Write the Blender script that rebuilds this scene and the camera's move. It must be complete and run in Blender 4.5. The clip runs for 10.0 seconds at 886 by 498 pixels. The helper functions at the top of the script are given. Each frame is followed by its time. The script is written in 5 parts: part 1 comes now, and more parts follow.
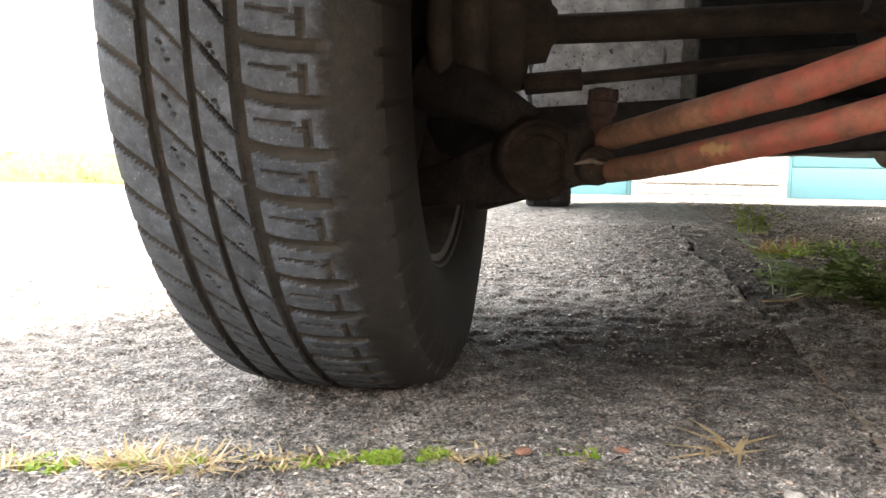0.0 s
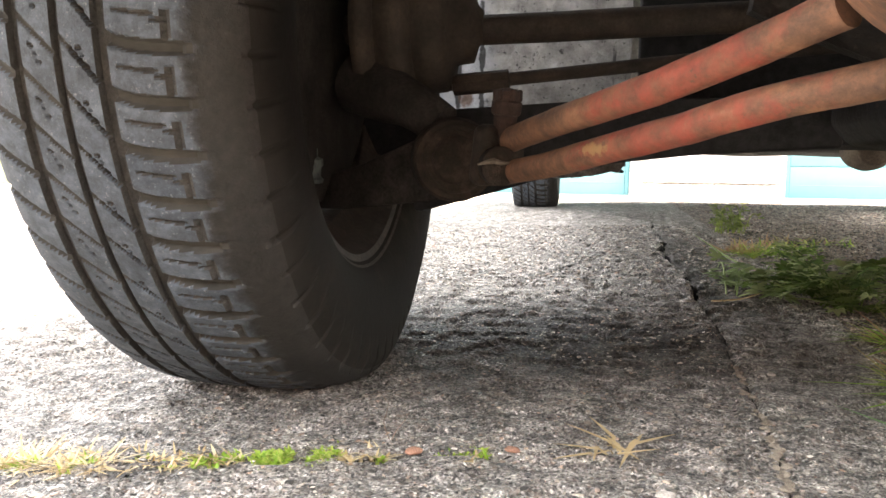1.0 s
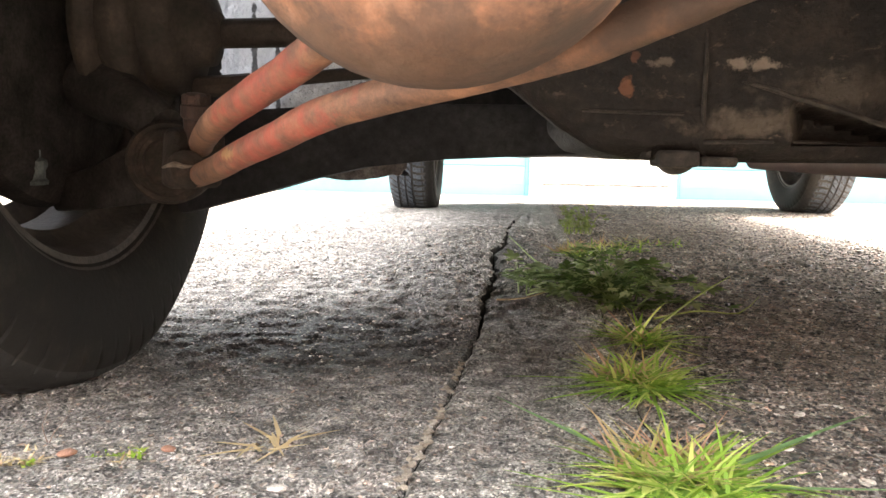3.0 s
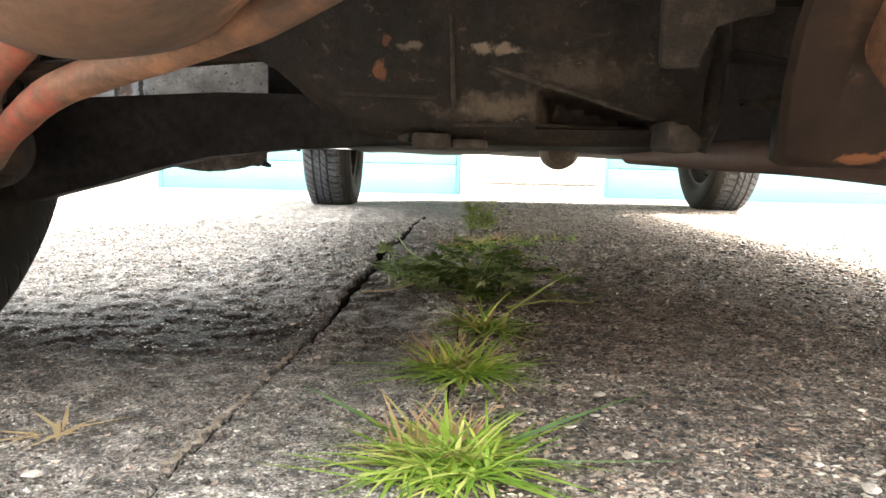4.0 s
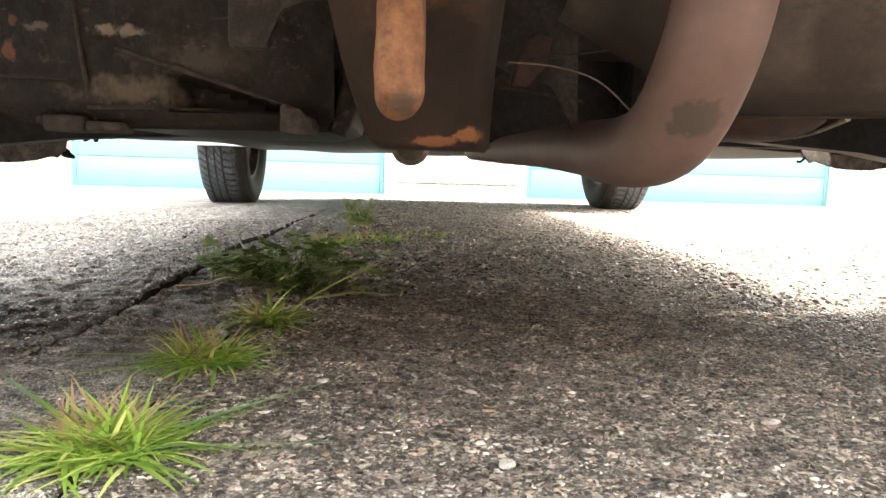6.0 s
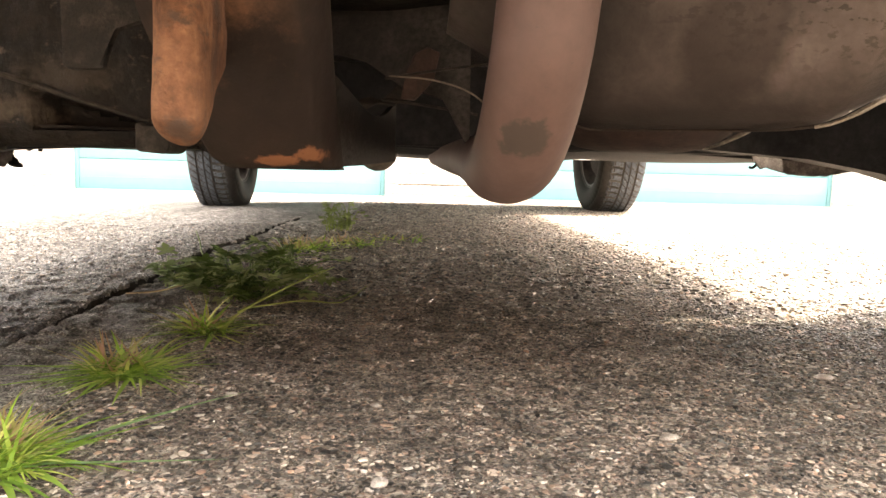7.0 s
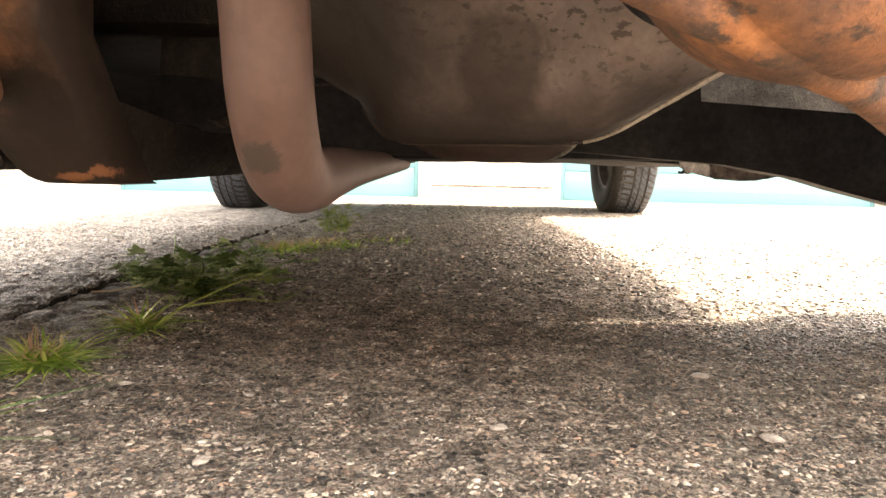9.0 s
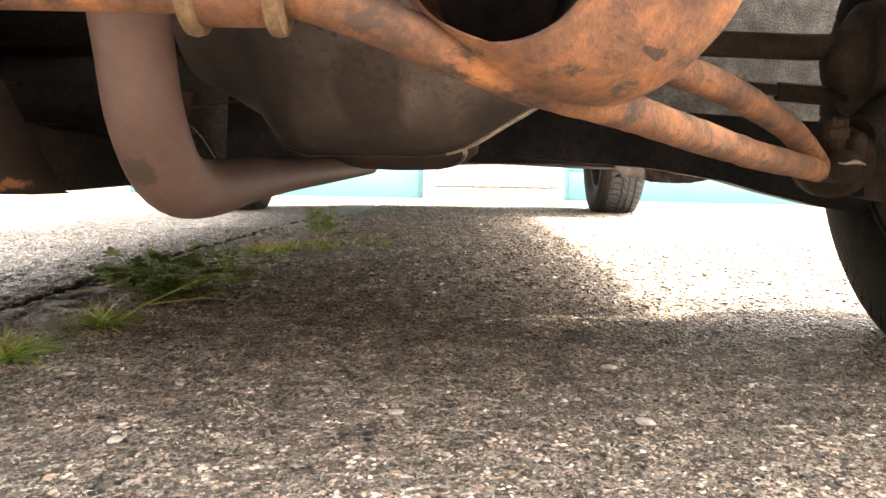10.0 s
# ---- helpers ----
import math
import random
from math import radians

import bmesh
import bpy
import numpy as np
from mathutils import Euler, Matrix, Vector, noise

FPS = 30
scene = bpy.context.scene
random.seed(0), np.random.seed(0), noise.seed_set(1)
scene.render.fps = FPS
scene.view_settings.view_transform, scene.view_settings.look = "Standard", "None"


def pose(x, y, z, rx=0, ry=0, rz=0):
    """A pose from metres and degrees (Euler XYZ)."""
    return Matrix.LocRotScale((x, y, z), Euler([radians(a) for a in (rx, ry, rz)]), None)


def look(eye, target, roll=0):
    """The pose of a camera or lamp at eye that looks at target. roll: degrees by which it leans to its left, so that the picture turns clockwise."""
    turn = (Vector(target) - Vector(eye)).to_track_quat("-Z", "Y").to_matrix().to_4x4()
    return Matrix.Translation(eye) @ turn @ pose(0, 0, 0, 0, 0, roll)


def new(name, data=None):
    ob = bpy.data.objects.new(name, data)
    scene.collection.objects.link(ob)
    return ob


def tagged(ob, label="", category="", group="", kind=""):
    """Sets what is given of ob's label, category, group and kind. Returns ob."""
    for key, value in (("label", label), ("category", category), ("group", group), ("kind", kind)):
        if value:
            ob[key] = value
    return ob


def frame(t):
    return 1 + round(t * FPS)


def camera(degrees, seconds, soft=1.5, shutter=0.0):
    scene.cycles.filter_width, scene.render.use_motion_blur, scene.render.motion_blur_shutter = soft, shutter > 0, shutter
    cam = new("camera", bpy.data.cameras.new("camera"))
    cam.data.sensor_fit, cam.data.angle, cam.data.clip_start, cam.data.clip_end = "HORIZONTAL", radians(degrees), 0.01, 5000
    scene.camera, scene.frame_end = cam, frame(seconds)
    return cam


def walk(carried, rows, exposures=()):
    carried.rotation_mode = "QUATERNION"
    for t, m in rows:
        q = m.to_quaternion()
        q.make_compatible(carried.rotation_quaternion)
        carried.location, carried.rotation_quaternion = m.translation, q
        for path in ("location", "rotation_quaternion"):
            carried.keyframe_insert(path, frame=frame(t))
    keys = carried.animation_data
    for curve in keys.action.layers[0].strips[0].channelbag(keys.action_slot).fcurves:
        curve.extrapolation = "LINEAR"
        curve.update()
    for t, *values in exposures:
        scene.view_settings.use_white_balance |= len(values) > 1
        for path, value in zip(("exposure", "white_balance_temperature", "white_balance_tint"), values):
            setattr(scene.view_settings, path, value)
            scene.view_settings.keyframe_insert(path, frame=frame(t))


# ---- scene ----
cam = camera(59.7, 10.0)
PATH = [
    (0, (0.136, 0.002, 0.152), (-0.19, 1.961, -0.087), 0.8),
    (0.5, (0.165, 0.008, 0.152), (-0.18, 1.964, -0.086), 0.6),
    (1, (0.197, 0.011, 0.153), (-0.145, 1.967, -0.085), 0.6),
    (1.5, (0.235, 0.015, 0.155), (-0.081, 1.976, -0.081), 0.6),
    (2, (0.27, 0.014, 0.156), (0.001, 1.981, -0.082), 0.8),
    (2.5, (0.303, 0.017, 0.158), (0.095, 1.992, -0.077), 1.0),
    (2.7, (0.317, 0.018, 0.159), (0.133, 1.996, -0.076), 1.0),
    (3.8, (0.413, 0.014, 0.15), (0.383, 2.001, -0.081), 1.4),
    (4, (0.428, 0.016, 0.151), (0.428, 2.002, -0.081), 1.4),
    (4.5, (0.46, 0.017, 0.149), (0.523, 2.003, -0.08), 1.6),
    (5, (0.492, 0.016, 0.151), (0.599, 2.0, -0.077), 1.7),
    (5.5, (0.519, 0.014, 0.153), (0.653, 1.996, -0.073), 1.8),
    (6, (0.57, 0.007, 0.147), (0.715, 1.989, -0.079), 1.8),
    (6.2, (0.593, 0.012, 0.144), (0.737, 1.993, -0.083), 1.7),
    (7.3, (0.645, 0.004, 0.159), (0.744, 1.988, -0.066), 1.6),
    (7.5, (0.653, 0.002, 0.159), (0.736, 1.987, -0.066), 1.6),
    (8, (0.681, -0.006, 0.161), (0.729, 1.98, -0.065), 1.4),
    (8.5, (0.723, -0.019, 0.165), (0.742, 1.968, -0.061), 1.3),
    (9, (0.759, -0.036, 0.166), (0.748, 1.951, -0.062), 1.3),
    (9.5, (0.803, -0.051, 0.165), (0.771, 1.935, -0.064), 1.0),
    (10, (0.836, -0.081, 0.173), (0.785, 1.905, -0.055), 0.9),
]
walk(cam, [(t, look(eye, target, roll)) for t, eye, target, roll in PATH], [(t, stops, kelvin, tint) for t, stops, kelvin, tint in (
    (0.0, 4.02, 7100, 10), (0.8, 4.38, 7100, 10), (1.5, 4.7, 7100, 11), (2.5, 4.78, 7100, 12), (3.8, 4.64, 7200, 8), (4.5, 4.42, 7200, 7), (6.2, 4.45, 7200, 8), (7.3, 4.4, 8400, 15), (8.6, 4.35, 8400, 15), (9.5, 4.33, 8100, 14), (10.0, 4.23, 7800, 13))])

# ---- light ----
world = bpy.data.worlds.new("sky")
scene.world = world
world.use_nodes = True
wn = world.node_tree
sky = wn.nodes.new("ShaderNodeTexSky")
sky.sky_type = "NISHITA"
sky.sun_disc = False
sky.sun_elevation, sky.sun_rotation = radians(60), radians(75)
sky.air_density, sky.dust_density, sky.ozone_density = 1.0, 3.0, 1.0
haze = wn.nodes.new("ShaderNodeHueSaturation")
haze.inputs["Saturation"].default_value = 0.35
wn.links.new(sky.outputs[0], haze.inputs["Color"])
wn.links.new(haze.outputs[0], wn.nodes["Background"].inputs[0])
wn.nodes["Background"].inputs[1].default_value = 0.15
sun = new("sun", bpy.data.lights.new("sun", "SUN"))
sun.data.energy, sun.data.angle, sun.data.color = 1.7, radians(6), (1.0, 0.95, 0.87)
sun.matrix_world = look((0.45, 0.1, 1.0), (0, 0, 0))


# ---- materials ----
class Mat:
    """A node material with a few shorthands."""

    def __init__(self, name, rough=0.8, metal=0.0, spec=0.4):
        self.m = bpy.data.materials.new(name)
        self.m.use_nodes = True
        self.t = self.m.node_tree
        self.b = self.t.nodes["Principled BSDF"]
        self.b.inputs["Roughness"].default_value = rough
        self.b.inputs["Metallic"].default_value = metal
        self.b.inputs["Specular IOR Level"].default_value = spec
        self.co = self.t.nodes.new("ShaderNodeTexCoord").outputs["Object"]

    def node(self, kind, **props):
        n = self.t.nodes.new(kind)
        for k, v in props.items():
            n.inputs[k].default_value = v
        return n

    def link(self, a, b):
        self.t.links.new(a, b)

    def noise(self, scale, detail=4.0, rough=0.6, co=None):
        n = self.node("ShaderNodeTexNoise", Scale=scale, Detail=detail, Roughness=rough)
        self.link(co or self.co, n.inputs["Vector"])
        return n.outputs["Fac"]

    def voronoi(self, scale, out="Color", feature="F1", co=None):
        n = self.node("ShaderNodeTexVoronoi", Scale=scale)
        n.feature = feature
        self.link(co or self.co, n.inputs["Vector"])
        return n.outputs[out]

    def stretch(self, x, y, z):
        n = self.node("ShaderNodeMapping")
        n.inputs["Scale"].default_value = (x, y, z)
        self.link(self.co, n.inputs["Vector"])
        return n.outputs[0]

    def ramp(self, fac, stops, hard=False):
        n = self.t.nodes.new("ShaderNodeValToRGB")
        if hard:
            n.color_ramp.interpolation = "CONSTANT"
        e = n.color_ramp.elements
        while len(e) < len(stops):
            e.new(0.5)
        for el, (p, c) in zip(e, stops):
            el.position = p
            el.color = (*c, 1) if isinstance(c, tuple) else (c, c, c, 1)
        self.link(fac, n.inputs[0])
        return n.outputs[0]

    def mix(self, fac, a, b, how="MIX"):
        n = self.t.nodes.new("ShaderNodeMix")
        n.data_type, n.blend_type = "RGBA", how
        for sock, v in ((n.inputs[0], fac), (n.inputs[6], a), (n.inputs[7], b)):
            if isinstance(v, tuple):
                sock.default_value = (*v, 1)
            elif isinstance(v, (int, float)):
                sock.default_value = v
            else:
                self.link(v, sock)
        return n.outputs[2]

    def color(self, c):
        if isinstance(c, tuple):
            self.b.inputs["Base Color"].default_value = (*c, 1)
        else:
            self.link(c, self.b.inputs["Base Color"])
        return self

    def rough(self, r):
        self.link(r, self.b.inputs["Roughness"])
        return self

    def bump(self, height, dist, strength=1.0):
        n = self.node("ShaderNodeBump", Strength=strength, Distance=dist)
        if self.b.inputs["Normal"].links:
            self.link(self.b.inputs["Normal"].links[0].from_socket, n.inputs["Normal"])
        self.link(height, n.inputs["Height"])
        self.link(n.outputs[0], self.b.inputs["Normal"])
        return self

    def sum(self, a, k, c):
        """a * k + c, c a number or a socket."""
        n = self.node("ShaderNodeMath")
        n.operation = "MULTIPLY_ADD"
        self.link(a, n.inputs[0])
        n.inputs[1].default_value = k
        if isinstance(c, (int, float)):
            n.inputs[2].default_value = c
        else:
            self.link(c, n.inputs[2])
        return n.outputs[0]

    def axis(self, i):
        n = self.node("ShaderNodeSeparateXYZ")
        self.link(self.co, n.inputs[0])
        return n.outputs[i]

    def spot(self, centre, radii, colour, strength=0.9, ragged=0.5, scale=150, soft_rim=0.06):
        """A stain or painted-in shade of its own shape, round about a point, with a ragged rim."""
        sq = self.node("ShaderNodeVectorMath")
        sq.operation = "MULTIPLY"
        sq.inputs[1].default_value = tuple(0.5 / r for r in radii)
        self.link(self.co, sq.inputs[0])
        d = self.node("ShaderNodeVectorMath")
        d.operation = "DISTANCE"
        self.link(sq.outputs[0], d.inputs[0])
        d.inputs[1].default_value = tuple(0.5 * c / r for c, r in zip(centre, radii))
        fac = self.ramp(self.sum(self.noise(scale, 5, 0.65), ragged, self.sum(d.outputs["Value"], 1.0, -0.5 * ragged)), [(0.5 - soft_rim, strength), (0.5 + soft_rim, 0.0)])
        return self.color(self.mix(fac, self.b.inputs["Base Color"].links[0].from_socket, colour))

    def random(self, island=False):
        if island:
            return self.t.nodes.new("ShaderNodeNewGeometry").outputs["Random Per Island"]
        return self.t.nodes.new("ShaderNodeObjectInfo").outputs["Random"]


def mottled(name, dark, mid, light, scale, rough=0.8, metal=0.0, spec=0.4, grain=0.0008, specks=None, fade=0.06, fine=(0.55, 1.25)):
    """A worn surface: blotches at one scale, grain at a finer one, and specks if given (colour, scale, from)."""
    m = Mat(name, rough, metal, spec)
    base = m.ramp(m.noise(scale, 6, 0.65), [(0.3, dark), (0.5, mid), (0.72, light)])
    c = m.mix(1.0, base, m.ramp(m.noise(scale * 9, 4, 0.7), [(0.3, fine[0]), (0.7, fine[1])]), "MULTIPLY")
    if specks:
        col, sc, start = specks
        c = m.mix(m.ramp(m.noise(sc, 5, 0.7, m.stretch(1.0, 1.0, 1.8)), [(start, 0.0), (start + fade, 1.0)]), c, col)
    m.color(c)
    m.bump(m.noise(scale * 9, 5, 0.7), grain)
    return m


def ground_mat(name, tones, cell, tint, oil_shade=None, relief=1.0):
    """Weathered concrete with its aggregate showing: grains in many tones in a grey binder."""
    m = Mat(name, 0.7, 0, 0.4)
    stone = m.ramp(m.voronoi(cell, "Color"), tones)
    sand = m.ramp(m.voronoi(cell * 2.3, "Color"), [(0.0, 0.2), (0.35, 0.55), (0.6, 0.95), (0.8, 1.6), (1.0, 3.2)])
    big = m.ramp(m.noise(3.0, 5, 0.6), [(0.3, 0.75), (0.7, 1.15)])
    blot = m.ramp(m.noise(55, 7, 0.75, m.stretch(0.8, 1.2, 1.0)), [(0.36, 0.28), (0.48, 0.78), (0.55, 1.2), (0.66, 1.9)])
    binder = m.mix(1.0, tint, sand, "MULTIPLY")
    keep = m.ramp(m.noise(80, 5, 0.7), [(0.42, 0.15), (0.62, 0.75)])
    c = m.mix(keep, binder, stone)
    c = m.mix(1.0, c, big, "MULTIPLY")
    c = m.mix(1.0, c, blot, "MULTIPLY")
    c = m.mix(m.ramp(m.noise(430, 2, 0.5), [(0.61, 0.0), (0.66, 0.75)]), c, (0.6, 0.56, 0.49))
    c = m.mix(m.ramp(m.noise(370, 2, 0.5), [(0.35, 0.75), (0.4, 0.0)]), c, (0.035, 0.032, 0.03))
    stain = m.ramp(m.noise(1.1, 6, 0.7), [(0.56, 0.0), (0.75, 0.5)])
    c = m.mix(stain, c, (0.055, 0.05, 0.045))
    # dark oval: oil stain with the tyre's contact shade put into the colour
    if oil_shade:
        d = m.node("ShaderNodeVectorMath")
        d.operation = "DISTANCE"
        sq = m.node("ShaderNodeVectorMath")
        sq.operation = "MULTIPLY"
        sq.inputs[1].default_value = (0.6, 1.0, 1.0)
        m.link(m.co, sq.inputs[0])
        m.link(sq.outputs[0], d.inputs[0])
        d.inputs[1].default_value = (oil_shade[0] * 0.6, oil_shade[1], 0)
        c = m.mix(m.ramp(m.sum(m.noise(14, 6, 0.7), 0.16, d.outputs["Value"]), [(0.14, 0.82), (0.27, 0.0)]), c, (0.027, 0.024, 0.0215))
    m.color(c)
    m.bump(m.noise(70, 5, 0.65), 0.009 * relief)
    m.bump(m.voronoi(cell, "Distance"), 0.0045 * relief)
    m.bump(m.noise(700, 3, 0.7), 0.0016)
    return m


STONES = [(0.0, (0.06, 0.054, 0.05)), (0.3, (0.15, 0.132, 0.113)), (0.48, (0.25, 0.214, 0.178)), (0.6, (0.33, 0.24, 0.18)),
          (0.75, (0.46, 0.415, 0.345)), (0.93, (0.72, 0.68, 0.6))]
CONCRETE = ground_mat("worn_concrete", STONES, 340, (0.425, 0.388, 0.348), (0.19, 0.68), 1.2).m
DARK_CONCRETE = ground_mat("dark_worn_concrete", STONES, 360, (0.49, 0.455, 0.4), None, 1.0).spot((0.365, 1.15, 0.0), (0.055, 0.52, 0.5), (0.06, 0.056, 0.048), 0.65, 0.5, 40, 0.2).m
WARM_STONES = [(0.0, (0.052, 0.043, 0.04)), (0.3, (0.15, 0.124, 0.106)), (0.48, (0.27, 0.21, 0.175)), (0.6, (0.37, 0.24, 0.185)),
               (0.75, (0.5, 0.425, 0.36)), (0.93, (0.76, 0.69, 0.61))]
AGGREGATE = ground_mat("exposed_aggregate", WARM_STONES, 300, (0.335, 0.28, 0.222), None, 1.4).m
SOIL = mottled("joint_soil", (0.012, 0.01, 0.008), (0.03, 0.025, 0.018), (0.06, 0.05, 0.035), 60).m
FAR_GROUND = mottled("far_ground", (0.12, 0.11, 0.1), (0.2, 0.19, 0.17), (0.28, 0.26, 0.23), 2.0, 0.9, grain=0.003).m

pm = Mat("pebble", 0.5, 0, 0.5)
pc = pm.ramp(pm.random(True), [(0.0, (0.028, 0.027, 0.025)), (0.3, (0.07, 0.063, 0.053)), (0.5, (0.155, 0.133, 0.107)), (0.66, (0.28, 0.226, 0.18)),
                              (0.74, (0.36, 0.235, 0.165)), (0.8, (0.285, 0.24, 0.19)), (0.93, (0.375, 0.33, 0.27)), (1.0, (0.52, 0.48, 0.415))])
pc = pm.mix(1.0, pc, pm.ramp(pm.noise(30, 5, 0.65), [(0.36, 0.36), (0.48, 0.86), (0.54, 1.28), (0.64, 1.8)]), "MULTIPLY")
pm.color(pm.mix(1.0, pc, pm.ramp(pm.noise(600, 3), [(0.3, 0.7), (0.7, 1.2)]), "MULTIPLY"))
pm.bump(pm.noise(900, 3), 0.0004)
PEBBLE = pm.m

rb = Mat("tyre_rubber", 0.66, 0, 0.28)
rc = rb.ramp(rb.noise(25, 5, 0.7), [(0.3, (0.028, 0.034, 0.042)), (0.7, (0.07, 0.081, 0.095))])
rc = rb.mix(rb.ramp(rb.noise(420, 4, 0.8), [(0.6, 0.0), (0.68, 0.7)]), rc, (0.2, 0.205, 0.2))
rc = rb.mix(rb.ramp(rb.noise(14, 6, 0.7), [(0.45, 0.0), (0.7, 0.55)]), rc, (0.034, 0.038, 0.042))
# inner shoulder: brown dirt, with the side's shade put into its colour
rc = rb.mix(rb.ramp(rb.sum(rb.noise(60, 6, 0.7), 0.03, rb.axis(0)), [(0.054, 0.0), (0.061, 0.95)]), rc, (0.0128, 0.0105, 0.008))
rc = rb.mix(1.0, rc, rb.ramp(rb.noise(130, 6, 0.75), [(0.3, 0.6), (0.5, 1.0), (0.7, 1.6)]), "MULTIPLY")
RUBBER = rb.color(rc).bump(rb.noise(300, 5, 0.75), 0.0009).m
rd = Mat("dusty_groove_rubber", 0.9, 0, 0.2)
RUBBER_DUSTY = rd.color(rd.ramp(rd.noise(40, 4), [(0.3, (0.022, 0.0203, 0.0175)), (0.7, (0.052, 0.048, 0.0415))])).bump(rd.noise(300), 0.0003).m
RUBBER_DARK = mottled("groove_rubber", (0.02, 0.0185, 0.017), (0.034, 0.031, 0.027), (0.052, 0.046, 0.039), 60, 0.85).m
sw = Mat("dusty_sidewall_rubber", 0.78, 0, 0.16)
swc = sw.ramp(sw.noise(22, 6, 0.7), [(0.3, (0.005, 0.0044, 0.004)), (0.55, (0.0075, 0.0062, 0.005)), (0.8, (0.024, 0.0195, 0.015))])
flat = sw.node("ShaderNodeVectorMath")
flat.operation = "MULTIPLY"
flat.inputs[1].default_value = (0, 1, 1)
sw.link(sw.co, flat.inputs[0])
far = sw.node("ShaderNodeVectorMath")
far.operation = "LENGTH"
sw.link(flat.outputs[0], far.inputs[0])
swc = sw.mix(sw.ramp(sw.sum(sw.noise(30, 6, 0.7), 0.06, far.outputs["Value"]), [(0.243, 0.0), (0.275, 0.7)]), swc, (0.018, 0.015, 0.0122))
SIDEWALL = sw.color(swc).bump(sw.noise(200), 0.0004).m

RIM = mottled("dirty_rim_steel", (0.018, 0.0145, 0.0125), (0.042, 0.034, 0.028), (0.085, 0.068, 0.055), 30, 0.6, 0.3).m
BLACK_GREASE = mottled("black_grease", (0.014, 0.0124, 0.0115), (0.028, 0.025, 0.023), (0.05, 0.044, 0.04), 40, 0.8, 0, 0.12).m
GRIME = mottled("grimy_steel", (0.011, 0.008, 0.006), (0.026, 0.018, 0.0135), (0.055, 0.037, 0.027), 45, 0.8, 0.0).m
BUSH = mottled("greasy_bush_face", (0.009, 0.0066, 0.005), (0.021, 0.015, 0.011), (0.062, 0.043, 0.031), 60, 0.8, 0.0, 0.25, 0.0012).m
BOOT = mottled("grimy_rubber_boot", (0.014, 0.0105, 0.008), (0.03, 0.022, 0.0165), (0.058, 0.041, 0.03), 28, 0.85).m
RUST = mottled("rusted_steel", (0.05, 0.029, 0.02), (0.135, 0.066, 0.038), (0.29, 0.125, 0.052), 34, 0.85, 0.0, 0.3, 0.0014, ((0.055, 0.037, 0.028), 50, 0.535), 0.1, (0.74, 1.18)).spot((0.9, 0.18, 0.21), (0.005, 0.02, 0.002), (0.03, 0.02, 0.016), 0.85, 1.2).m
tm = mottled("orange_tan_rust", (0.035, 0.017, 0.01), (0.115, 0.053, 0.027), (0.205, 0.105, 0.056), 46, 0.9, 0.0, 0.2, 0.001, ((0.05, 0.03, 0.02), 60, 0.54), 0.12, (0.75, 1.15))
tm.spot((0.573, 0.232, 0.163), (0.005, 0.02, 0.003), (0.05, 0.036, 0.028), 0.7, 1.6, 140, 0.15)
# dark patch over the side dent: shade of the hollow put into the colour
tm.spot((0.581, 0.26, 0.183), (0.006, 0.009, 0.01), (0.04, 0.023, 0.016), 0.75, 0.8, 90, 0.14)
RUST_TAN = tm.m
LIP_STEEL = mottled("dull_rim_edge_steel", (0.014, 0.0105, 0.0085), (0.03, 0.022, 0.0175), (0.06, 0.044, 0.035), 30, 0.6, 0.2).m
TAB_RUST = mottled("dull_reddish_rust", (0.013, 0.0065, 0.0045), (0.027, 0.0135, 0.0095), (0.048, 0.024, 0.017), 60, 0.85).m
BOSS = mottled("dusty_worn_casting", (0.006, 0.0046, 0.0035), (0.016, 0.0125, 0.0092), (0.055, 0.044, 0.033), 110, 0.8, 0.1, 0.4, 0.001).m
du = Mat("rusted_dish_steel", 0.75, 0.0, 0.3)
duc = du.ramp(du.noise(28, 7, 0.72), [(0.34, (0.07, 0.04, 0.027)), (0.45, (0.19, 0.095, 0.058)), (0.55, (0.29, 0.135, 0.072)), (0.68, (0.36, 0.2, 0.125))])
duc = du.mix(du.ramp(du.noise(26, 6, 0.75, du.stretch(1.0, 1.0, 0.45)), [(0.52, 0.0), (0.6, 0.75)]), duc, (0.05, 0.033, 0.024))
duc = du.mix(du.ramp(du.noise(60, 5, 0.7), [(0.6, 0.0), (0.66, 0.65)]), duc, (0.42, 0.18, 0.075))
# darker towards the cup's lower edge
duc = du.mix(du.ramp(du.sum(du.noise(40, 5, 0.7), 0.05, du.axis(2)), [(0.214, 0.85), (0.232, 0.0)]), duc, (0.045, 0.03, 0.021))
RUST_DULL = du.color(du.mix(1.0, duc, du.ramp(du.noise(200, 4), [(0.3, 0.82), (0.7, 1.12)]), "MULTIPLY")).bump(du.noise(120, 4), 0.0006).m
rp = Mat("red_paint_over_rust", 0.7, 0.0, 0.3)
rpa = rp.ramp(rp.noise(60, 7, 0.75), [(0.3, (0.045, 0.027, 0.019)), (0.48, (0.12, 0.064, 0.04)), (0.62, (0.2, 0.098, 0.056)), (0.75, (0.26, 0.15, 0.095))])
rpb = rp.ramp(rp.noise(70, 6, 0.7), [(0.3, (0.15, 0.042, 0.028)), (0.5, (0.245, 0.05, 0.034)), (0.7, (0.31, 0.082, 0.055))])
rpb = rp.mix(rp.ramp(rp.noise(260, 5, 0.7), [(0.62, 0.0), (0.67, 0.8)]), rpb, (0.09, 0.05, 0.034))
gx = rp.node("ShaderNodeSeparateXYZ")
rp.link(rp.co, gx.inputs[0])
wob = rp.node("ShaderNodeMath")
